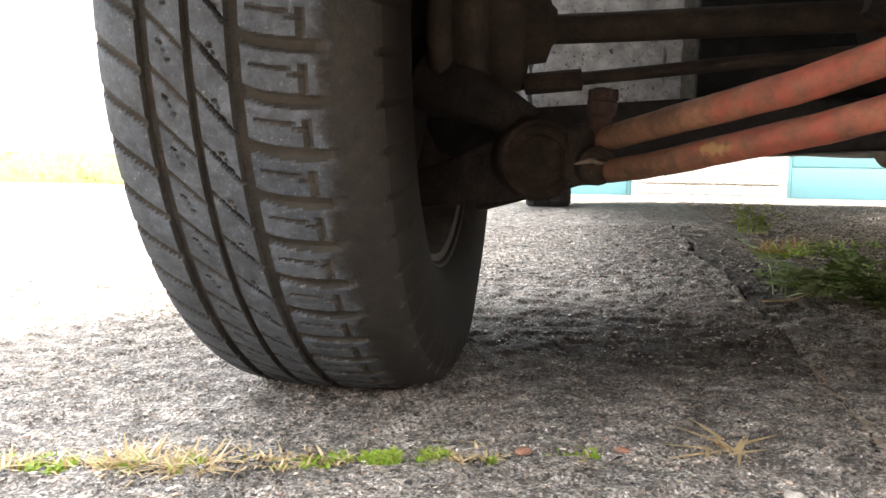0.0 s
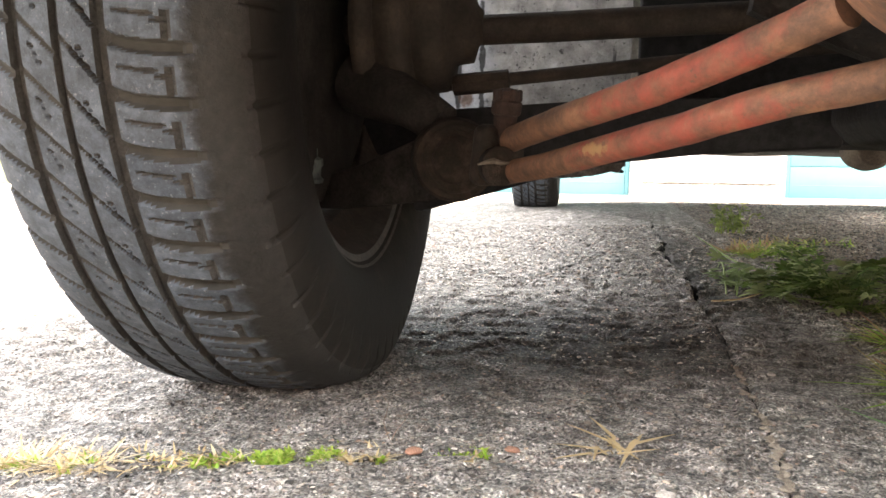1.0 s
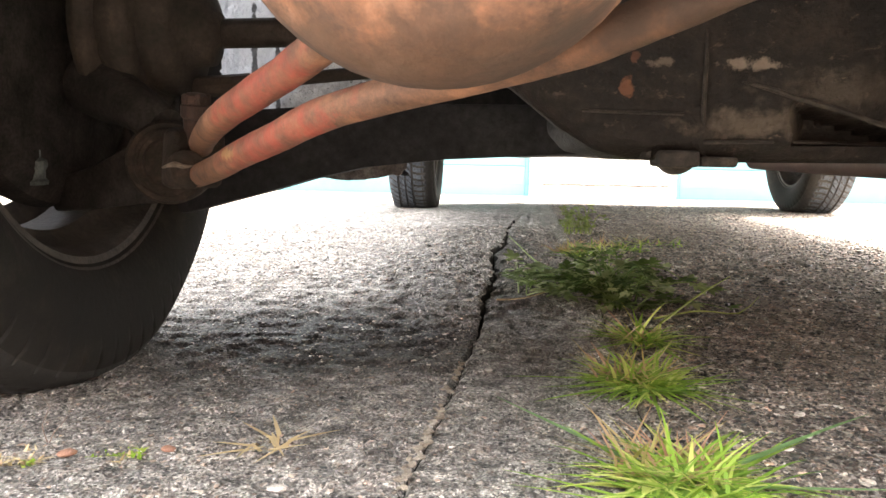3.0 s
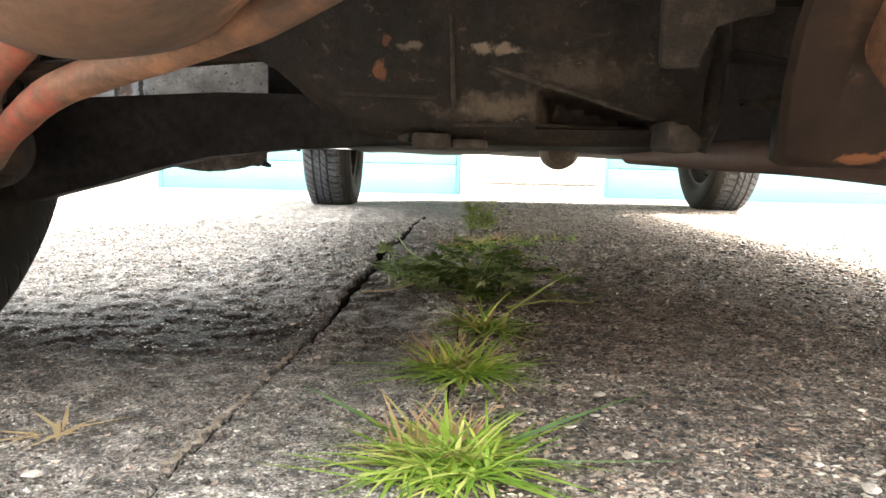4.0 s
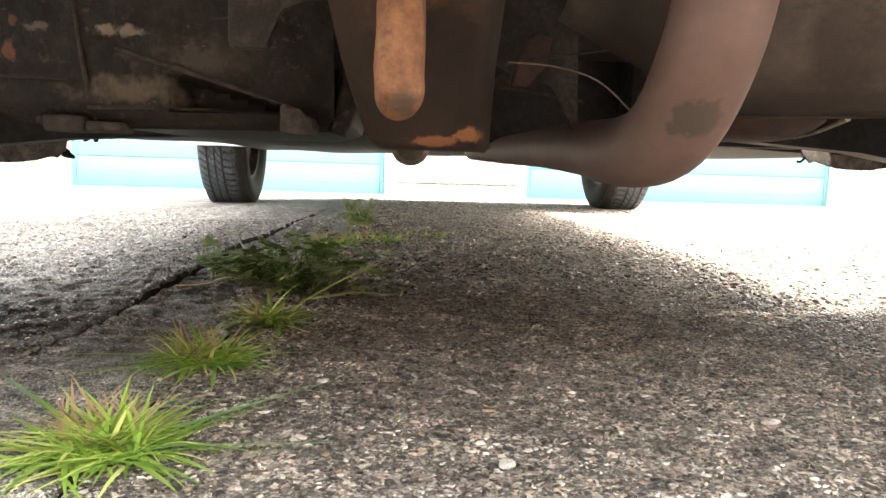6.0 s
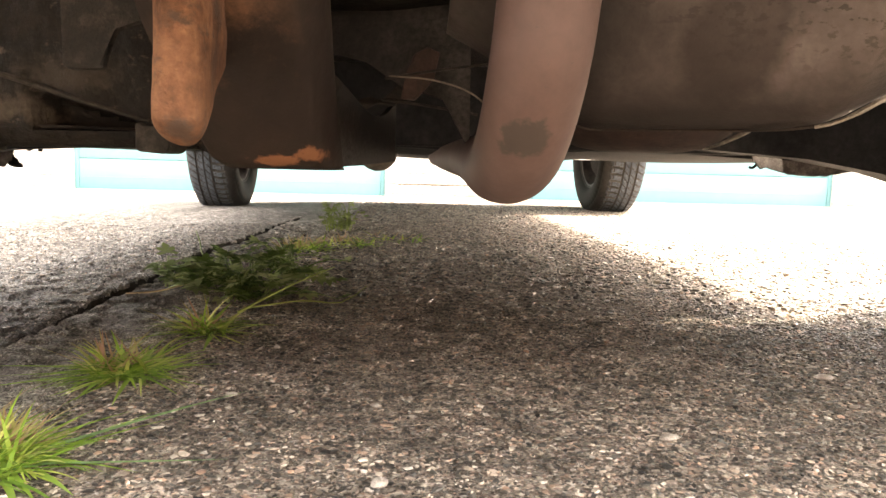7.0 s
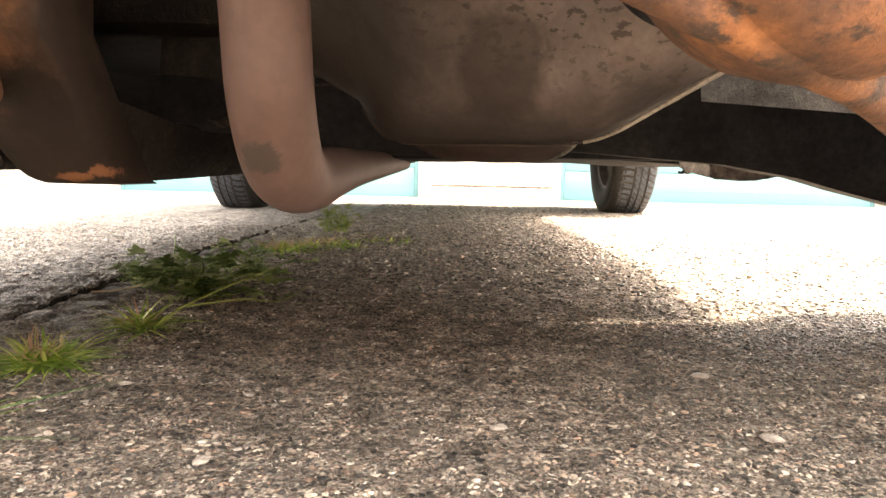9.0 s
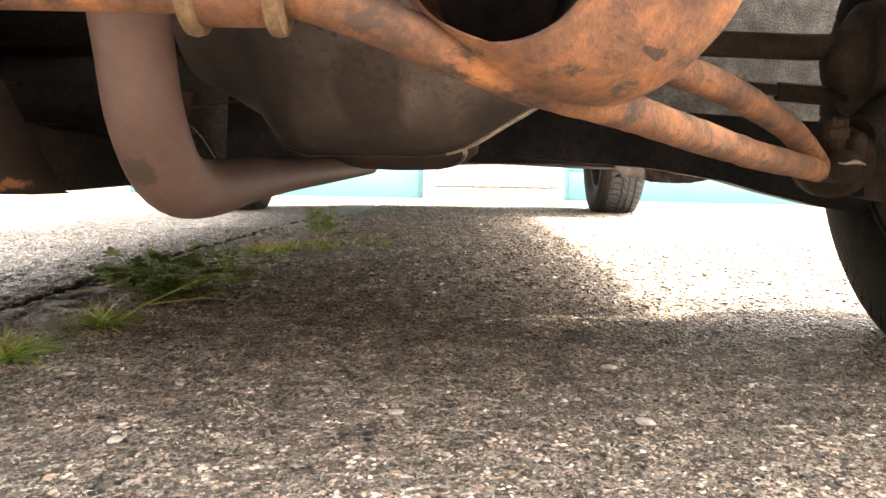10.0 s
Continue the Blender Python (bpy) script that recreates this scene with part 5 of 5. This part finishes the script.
bowl = part("pan_bottom", turned([(0.004, 0.0), (0.028, 0.0008), (0.039, 0.003), (0.05, 0.008), (0.057, 0.0135), (0.059, 0.03)], (0.789, 0.5, 0.1652), (0, 0, 1), 40), TAB_RUST, pan, "dull rusty rounded pan bottom")
# pale tube painted in for the light along the bowl's rim
part("seam", tube(bmesh.new(), [(0.8365, 0.4455, 0.179), (0.836, 0.46, 0.1755), (0.832, 0.475, 0.1712), (0.8266, 0.487, 0.1685)], [0.0018, 0.0014, 0.0012, 0.0006], 0.004, 8), SHEET, bowl, "pale tube drawn along the lit rim")
part("engine_block", boxed(0.36, 0.98, 0.44, 0.72, 0.24, 0.5, 0.02), OILY, car, "oily dark engine block")

# inner panels and floor
part("inner_wing", thick(grid_sheet(30, 30, lambda u, v: (-0.10 + 0.349 * u, 0.9 + 0.003 * noise.noise((u * 9, v * 9, 3)), 0.19 + 0.31 * v)), 0.004), CHIPCOAT, car, "stone-chip coated inner wing with peeling paint")
part("inner_wing", thick(grid_sheet(30, 30, lambda u, v: (1.001 + 0.4 * u, 0.92 + 0.003 * noise.noise((u * 9, v * 9, 8)), 0.2 + 0.32 * v)), 0.004), BROWN_CHIPCOAT, car, "stone-chip coated inner wing with peeling paint")
part("bulkhead", boxed(0.25, 1.0, 0.792, 0.806, 0.1705, 0.7, 0.004), UNDERSEAL, car, "black undersealed bulkhead")
part("front_beam", slab_xz(bmesh.new(), [(-0.02, 0.098), (0.056, 0.103), (0.124, 0.122), (0.17, 0.136), (0.22, 0.148), (0.29, 0.156), (0.411, 0.163), (0.411, 0.205), (0.23, 0.204), (0.07, 0.194), (-0.02, 0.185)], 0.70, 0.738, 0.004), UNDERSEAL, car, "black undersealed lower beam")
part("front_beam", slab_xz(bmesh.new(), [(0.8, 0.182), (0.913, 0.176), (1.034, 0.168), (1.11, 0.156), (1.154, 0.144), (1.22, 0.129), (1.3, 0.12), (1.3, 0.2165), (1.178, 0.2205), (1.004, 0.2262), (1.004, 0.3), (0.8, 0.3)], 0.745, 0.785, 0.004), UNDERSEAL, car, "black undersealed lower beam")
part("floor_pan", thick(grid_sheet(40, 60, lambda u, v: (0.167 + 0.966 * u, 0.81 + 2.09 * v, 0.1735 + 0.006 * math.sin(u * 19) * 0.4 - 0.004 * math.sin(v * 9))), 0.004), UNDERSEAL, car, "black undersealed floor")


def torn_strip(x0, x1, y, z, seed, label):
    bm = bmesh.new()
    n = 50
    top, bot = [], []
    for k in range(n + 1):
        u = k / n
        x = x0 + (x1 - x0) * u
        top.append(bm.verts.new((x, y, z + 0.032)))
        dz = 0.013 * math.sin(math.pi * min(1.0, u * 1.02)) ** 0.7 + 0.0012 * noise.noise((u * 14, seed, 0)) + 0.004 * math.exp(-((u - 0.94) / 0.03) ** 2)
        bot.append(bm.verts.new((x, y + 0.01 * math.sin(u * 5), z + 0.012 - dz)))
    for k in range(n):
        bm.faces.new((top[k], top[k + 1], bot[k + 1], bot[k]))
    thick(bm, 0.002)
    return part("torn_flange", bm, TORN, car, label, 30)


torn_strip(0.12, 0.243, 0.831, 0.133, 1.0, "torn and bent grey sill flange")
torn_strip(1.14, 1.008, 0.815, 0.152, 5.0, "torn and bent rusty sill flange")

def torn_bit(pts, wide, material, label):
    """A bent shred of sheet hanging from the sill."""
    bm = bmesh.new()
    path = smooth_path(pts, 0.003)
    rows = []
    for k, p in enumerate(path):
        w = wide * (1 - 0.7 * (k / (len(path) - 1)) ** 2) * (1 + 0.35 * noise.noise(p * 300))
        rows.append((bm.verts.new(p - Vector((w * 0.5, w, 0))), bm.verts.new(p + Vector((w * 0.5, w, 0)))))
    for a, b in zip(rows, rows[1:]):
        bm.faces.new((a[0], a[1], b[1], b[0]))
    part("torn_shred", thick(bm, 0.0025), material, car, label, 30)


torn_bit([(1.034, 0.822, 0.184), (1.028, 0.823, 0.172), (1.023, 0.825, 0.162), (1.018, 0.826, 0.157), (1.013, 0.826, 0.158)], 0.012, UNDERSEAL, "curled black shred of underseal")
torn_bit([(0.218, 0.84, 0.155), (0.228, 0.841, 0.147), (0.236, 0.842, 0.1395), (0.241, 0.843, 0.1375)], 0.01, UNDERSEAL, "curled black shred of underseal")
shreds = random.Random(83)
for k in range(9):
    x = shreds.uniform(0.245, 0.3) if k < 5 else shreds.uniform(0.96, 1.0)
    z = 0.163 if k < 5 else 0.184
    torn_bit([(x, 0.805, z + 0.012), (x + shreds.uniform(-0.003, 0.003), 0.804, z), (x + shreds.uniform(-0.006, 0.006), 0.803, z - shreds.uniform(0.004, 0.009))], shreds.uniform(0.004, 0.009), UNDERSEAL, "curled black shred of underseal")

# outer body, unseen: added so that it blocks light as a body would
TUB = [(0.98, 0.178), (0.98, 0.5), (0.98, 0.82), (1.15, 0.86), (1.4, 1.2), (2.4, 1.2), (2.75, 0.9), (2.9, 0.6), (2.9, 0.2)]
for xa, xb in ((0.15, 0.165), (1.135, 1.15)):
    bm = bmesh.new()
    a = [bm.verts.new((xa, y, z)) for y, z in TUB]
    c = [bm.verts.new((xb, y, z)) for y, z in TUB]
    bm.faces.new(a)
    bm.faces.new(c[::-1])
    for k in range(len(a)):
        bm.faces.new((a[k], c[k], c[(k + 1) % len(a)], a[(k + 1) % len(a)]))
    part("side_panel", bm, BODY, car)
NOSE = [(0.15, 0.36), (0.12, 0.4), (0.11, 0.5), (0.12, 0.62), (0.17, 0.69), (0.3, 0.75), (0.8, 0.8), (0.98, 0.82)]


def skin(name, line, x0, x1):
    bm = bmesh.new()
    rows = [[bm.verts.new((x, y, z)) for x in (x0, (x0 + x1) / 2, x1)] for y, z in line]
    for r, s in zip(rows, rows[1:]):
        for k in range(2):
            bm.faces.new((r[k], r[k + 1], s[k + 1], s[k]))
    part(name, thick(bm, 0.008), BODY, car)


skin("bonnet", NOSE, 0.06, 1.22)
# unseen corner panels, added to darken the ground at the sides
for x0, x1 in ((-0.12, 0.058), (1.222, 1.42)):
    skin("corner_light_block", [(0.255, 0.3), (0.215, 0.36), (0.175, 0.45), (0.165, 0.55), (0.2, 0.65), (0.3, 0.71), (0.62, 0.745)], x0, x1)
skin("cabin_top", TUB[2:], 0.166, 1.124)
# unseen low panels under the nose, added to cut light from the front
skin("front_light_block", [(0.165, 0.284), (0.14, 0.292), (0.128, 0.31), (0.125, 0.365)], 0.06, 1.22)
for x0, x1 in ((-0.15, 0.058), (1.222, 1.46)):
    skin("wing_light_block", [(0.2, 0.255), (0.17, 0.265), (0.16, 0.3), (0.178, 0.45)], x0, x1)


def fender(x0, x1, y, z, r, a0, a1):
    bm = grid_sheet(4, 24, lambda u, v: (x0 + (x1 - x0) * u, y + r * math.cos(a0 + (a1 - a0) * v), z + r * math.sin(a0 + (a1 - a0) * v) * (1 - 0.03 * abs(2 * u - 1) ** 3)))
    part("wing", thick(bm, 0.006), BODY, car)


fender(-0.13, 0.26, 0.585, 0.25, 0.32, radians(48), radians(176))
fender(1.04, 1.46, 0.625, 0.25, 0.32, radians(48), radians(176))
fender(-0.05, 0.15, 2.70, 0.15, 0.33, radians(5), radians(176))
fender(1.14, 1.46, 2.70, 0.15, 0.33, radians(5), radians(176))
# unseen side panels, added to keep light out of the engine bay
for xa, xb in ((0.245, 0.255), (1.035, 1.045)):
    part("engine_side", boxed(xa, xb, 0.16, 0.8, 0.43, 0.68), UNDERSEAL, car)


# ---- plants in the joints ----
def blades(bm, n, base, spread, length, rng, lean=(0.45, 1.5), width=0.0016, sag=0.3, slot=0, slots=1, aim=None):
    """Curved, tapering blades from about one root."""
    for _ in range(n):
        a = rng.uniform(0, 2 * math.pi) if aim is None else rng.gauss(aim, 0.06)
        d = Vector((math.cos(a), math.sin(a), 0))
        side = Vector((-d.y, d.x, 0))
        rr = spread * math.sqrt(rng.random())
        b = rng.uniform(0, 2 * math.pi)
        root = Vector(base) + Vector((math.cos(b) * rr, math.sin(b) * rr, -0.002))
        L = length * rng.uniform(0.45, 1.15)
        tilt = rng.uniform(*lean) if rng.random() < 0.25 else rng.uniform(0.55 * (lean[0] + lean[1]), lean[1])
        L *= 0.55 + 0.45 * min(1.0, tilt / 1.1)
        w = width * rng.uniform(0.7, 1.4)
        seg = 6
        p = root.copy()
        rows = []
        for k in range(seg + 1):
            u = k / seg
            ang = tilt + sag * u * u
            ww = w * (1 - u ** 2.2) + 0.00012
            fold = Vector((0, 0, w * 0.35))
            rows.append((bm.verts.new(p - side * ww + fold * (1 - u)), bm.verts.new(p), bm.verts.new(p + side * ww + fold * (1 - u))))
            p = p + (d * math.sin(ang) + Vector((0, 0, 1)) * math.cos(ang)) * (L / seg)
            p.z = max(p.z, 0.0015 + base[2])
        for r, s in zip(rows, rows[1:]):
            for k in range(2):
                f = bm.faces.new((r[k], r[k + 1], s[k + 1], s[k]))
                f.material_index = slot if rng.random() > 0.0 else slots
    return bm


def tuft(x, y, n, length, seed, label, reddish=0.25, spread=0.012, long_blades=0, width=0.0016):
    rng = random.Random(seed)
    t = thing("grass_tuft", label, "grass", "tufts in the joint")
    base = (x, y, top(x, y))
    bm = blades(bmesh.new(), int(n * (1 - reddish)), base, spread, length, rng, (0.65, 1.5), width, 0.55)
    tagged(part("foliage", bm, GRASS, t, "", 60), kind="stuff")
    if reddish:
        bm = blades(bmesh.new(), int(n * reddish), (x - spread * 0.5, y + spread * 0.9, base[2]), spread, length * 0.9, rng, (0.6, 1.25), width * 0.75, 0.1)
        tagged(part("foliage", bm, GRASS_RED, t, "thin reddish-brown blades", 60), kind="stuff")
    if long_blades:
        for _ in range(long_blades):
            part("blade", blades(bmesh.new(), 1, base, spread * 1.3, length * 1.45, rng, (1.2, 1.5), width * 1.3, 0.1), GRASS, t, "", 60)
    return t


lone = tuft(0.434, 0.38, 400, 0.051, 11, "bright green grass tuft with reddish tips in a paving joint", 0.26, 0.021, 40, 0.0011)
broad = random.Random(71)
part("blade", blades(bmesh.new(), 1, (0.418, 0.4, 0.004), 0.001, 0.1, broad, (1.33, 1.36), 0.0026, 0.0, aim=2.45), BLUE_BLADE, lone, "broad blue-green blade", 60)
part("blade", blades(bmesh.new(), 1, (0.45, 0.395, 0.004), 0.001, 0.11, broad, (1.36, 1.4), 0.0015, 0.08, aim=0.45), BLUE_BLADE, lone, "broad blue-green blade", 60)
part("blade", blades(bmesh.new(), 1, (0.45, 0.375, 0.004), 0.001, 0.1, broad, (1.42, 1.46), 0.0015, 0.02, aim=0.1), BLUE_BLADE, lone, "broad blue-green blade", 60)
tuft(0.446, 0.553, 260, 0.056, 12, "green grass tuft with reddish tips in a paving joint", 0.28, 0.02, 26, 0.00115)
tuft(0.47, 0.69, 120, 0.055, 13, "small yellowish green grass tuft in a paving joint", 0.3, 0.013, 14, 0.0013)
tuft(0.482, 1.31, 200, 0.055, 15, "yellowish grass tuft in a paving joint", 0.5, 0.03, 6, 0.0016)
tuft(0.55, 1.4, 150, 0.045, 16, "low yellowish grass along a crack", 0.4, 0.05, 6, 0.0016)
tuft(0.64, 1.5, 50, 0.035, 17, "low yellowish grass along a crack", 0.4, 0.05, 4, 0.0016)


def weed(x, y, n, size, height, seed, label, material=WEED, big=1.25):
    """A leafy weed: stems with many small lobed leaves."""
    rng = random.Random(seed)
    w = thing("weed", label, "weed", "weeds in the joint")
    stems, leaves = bmesh.new(), bmesh.new()
    for k in range(n):
        a = rng.uniform(0, 2 * math.pi)
        L = size * rng.uniform(0.35, 1.0)
        h = height * rng.uniform(0.15, 1.0)
        d = Vector((math.cos(a), math.sin(a) * 0.8, 0))
        root = Vector((x + rng.uniform(-0.03, 0.03), y + rng.uniform(-0.03, 0.03), top(x, y)))
        pts = [root, root + d * L * 0.35 + Vector((0, 0, h * 0.8)), root + d * L * 0.7 + Vector((0, 0, h)), root + d * L + Vector((0, 0, h * 0.75))]
        tube(stems, pts, [0.001, 0.0009, 0.0007, 0.0004], 0.02, 5)
        path = smooth_path(pts, 0.006)
        for p in path[1:]:
            for s in (-1, 1):
                if rng.random() < 0.6:
                    continue
                b = a + s * rng.uniform(0.5, 1.4)
                e = Vector((math.cos(b), math.sin(b), rng.uniform(-0.2, 0.6)))
                q = e.cross(Vector((0, 0, 1))).normalized()
                ll = rng.uniform(0.008, 0.016) * big
                tip = (e + Vector((0, 0, rng.uniform(-0.5, 0.3)))).normalized()
                heart = leaves.verts.new(p + tip * ll * 0.22)
                for lobe in (-2, -1, 0, 1, 2):
                    turn = lobe * 0.62
                    out = tip * math.cos(turn) + q * math.sin(turn)
                    across = tip * -math.sin(turn) + q * math.cos(turn)
                    reach = ll * (1.0 - 0.2 * abs(lobe))
                    lift = Vector((0, 0, reach * 0.1))
                    a_, b_, c_ = (leaves.verts.new(p + out * reach * 0.62 + across * reach * 0.2 + lift), leaves.verts.new(p + out * reach), leaves.verts.new(p + out * reach * 0.62 - across * reach * 0.2 + lift))
                    leaves.faces.new((heart, a_, b_, c_))
    tagged(part("stem", stems, material, w, "", 60), kind="stuff")
    tagged(part("foliage", leaves, material, w, "small lobed leaves", 60), kind="stuff")
    return w


weed(0.468, 0.86, 32, 0.108, 0.05, 21, "dark green leafy weed spreading over the paving joint", WEED, 1.5)
weed(0.39, 0.92, 10, 0.055, 0.036, 24, "pale green lobed weed at the edge of the joint", WEED_GREY, 1.8)
weed(0.478, 1.03, 16, 0.085, 0.045, 22, "dark green leafy weed in the paving joint", WEED, 1.05)
weed(0.508, 1.7, 24, 0.032, 0.062, 23, "small yellow-green weed in the joint", WEED_PALE, 1.0)


def stalk(pts, r, label, material):
    return tagged(part("stalk", tube(bmesh.new(), pts, [r, r * 0.9, r * 0.7, r * 0.4][:len(pts)] if len(pts) == 4 else r, 0.012, 6), material), label, "stalk", "stalks in the joint")


stalk([(0.49, 0.72, 0.012), (0.52, 0.75, 0.026), (0.545, 0.775, 0.036), (0.572, 0.8, 0.045)], 0.0013, "green grass stalk leaning over the drive", WEED_PALE)
stalk([(0.49, 0.75, 0.01), (0.54, 0.785, 0.012), (0.58, 0.79, 0.01), (0.605, 0.81, 0.024)], 0.001, "thin green stalk lying over the drive", WEED_PALE)
stalk([(0.42, 0.97, 0.02), (0.39, 1.0, 0.028), (0.37, 1.06, 0.04), (0.355, 1.1, 0.05)], 0.0014, "dark dry twig of a weed", WEED)
stalk([(0.34, 0.86, 0.003), (0.37, 0.87, 0.004), (0.41, 0.9, 0.012), (0.44, 0.93, 0.02)], 0.001, "thin pale runner of a weed", STRAW)


def moss_patch(x0, x1, n, h, seed, straw, label, width=0.012):
    """Moss and dry grass along the cross joint."""
    rng = random.Random(seed)
    t = thing("moss_patch", label, "moss", "moss in the cross joint")
    bm = bmesh.new()
    for _ in range(n):
        x = rng.uniform(x0, x1)
        if noise.noise((x * 60, seed, 0.3)) < -0.12:
            continue
        blades(bm, 5, (x, joint_c(x) + rng.gauss(0, width * 0.4), top(x, joint_c(x)) - 0.002), 0.003, h * 0.8, rng, (0.2, 1.3), 0.0007, 0.4)
    tagged(part("moss", bm, MOSS, t, "", 60), kind="stuff")
    if straw:
        bm = bmesh.new()
        for _ in range(straw):
            x = rng.uniform(x0, x1)
            blades(bm, 4, (x, joint_c(x) + rng.gauss(0, 0.004), top(x, joint_c(x)) - 0.002), 0.004, h * 2.2, rng, (0.5, 1.5), 0.0007, 0.2)
        tagged(part("straw", bm, STRAW, t, "dry straw-coloured blades", 60), kind="stuff")
    return t


moss_patch(-0.26, -0.105, 190, 0.008, 31, 46, "yellow-green moss with dry grass in the cross joint")
moss_patch(-0.102, -0.042, 130, 0.0105, 32, 56, "dry yellow grass with some moss in the cross joint")
moss_patch(-0.03, 0.025, 50, 0.006, 33, 26, "thin moss and dry grass in the cross joint")
moss_patch(0.026, 0.076, 330, 0.0075, 34, 0, "bright green moss cushion in the cross joint")
moss_patch(0.07, 0.1, 30, 0.005, 35, 16, "thin moss with dry blades in the cross joint")
moss_patch(0.13, 0.16, 40, 0.005, 36, 3, "small green moss patch in the cross joint")
straw = thing("dry_tuft", "dead straw-coloured grass tuft lying in the cross joint", "dry grass")
dry = random.Random(41)
for _ in range(13):
    part("blade", blades(bmesh.new(), 1, (0.219, 0.416, top(0.219, 0.416)), 0.011, 0.036, dry, (1.25, 1.53), 0.0011, 0.06), STRAW, straw, "", 60)


# sandy crumbs left along the worn edge of the slab
SAND = mottled("crumbling_mortar", (0.2, 0.165, 0.125), (0.34, 0.285, 0.22), (0.48, 0.42, 0.34), 200, 0.95, 0, 0.2, 0.001).m
bm = bmesh.new()
crumb = random.Random(61)
for k in range(170):
    y = crumb.uniform(0.27, 0.6)
    if noise.noise((y * 40, 1.7, 0.4)) < -0.15:
        continue
    r = crumb.uniform(0.0008, 0.0026)
    m = pose(joint_a(y) - 0.0015 + crumb.gauss(0, 0.0013), y, top(joint_a(y) - 0.001, y) + 0.0009, 0, 0, crumb.uniform(0, 360))
    bmesh.ops.create_icosphere(bm, subdivisions=1, radius=r, matrix=m @ Matrix.Diagonal((1.3, 0.9, 0.55, 1)))
for v in bm.verts:
    v.co += Vector((noise.noise(v.co * 700), noise.noise(v.co * 650), 0)) * 0.0006
tagged(part("mortar_crumbs", bm, SAND), "pale crumbled mortar along the worn slab joint", "mortar", kind="stuff")

for k, (x, y, r) in enumerate(((0.1666, 0.406, 0.0032), (0.1147, 0.397, 0.004))):
    chip = loose_stone(x, y, r, 40 + k)
    chip.data.materials[0] = BRICK_CHIP
    tagged(chip, "small orange brick chip beside the cross joint", "pebble", "brick chips")
stalk([(0.1, 0.404, 0.0), (0.096, 0.406, 0.009), (0.098, 0.41, 0.018), (0.09, 0.414, 0.024)], 0.00035, "thin dead brown sprig standing in the cross joint", TWIG)
stalk([(0.101, 0.404, 0.0), (0.104, 0.404, 0.006), (0.108, 0.406, 0.011), (0.11, 0.408, 0.015)], 0.00035, "thin dead brown sprig standing in the cross joint", TWIG)
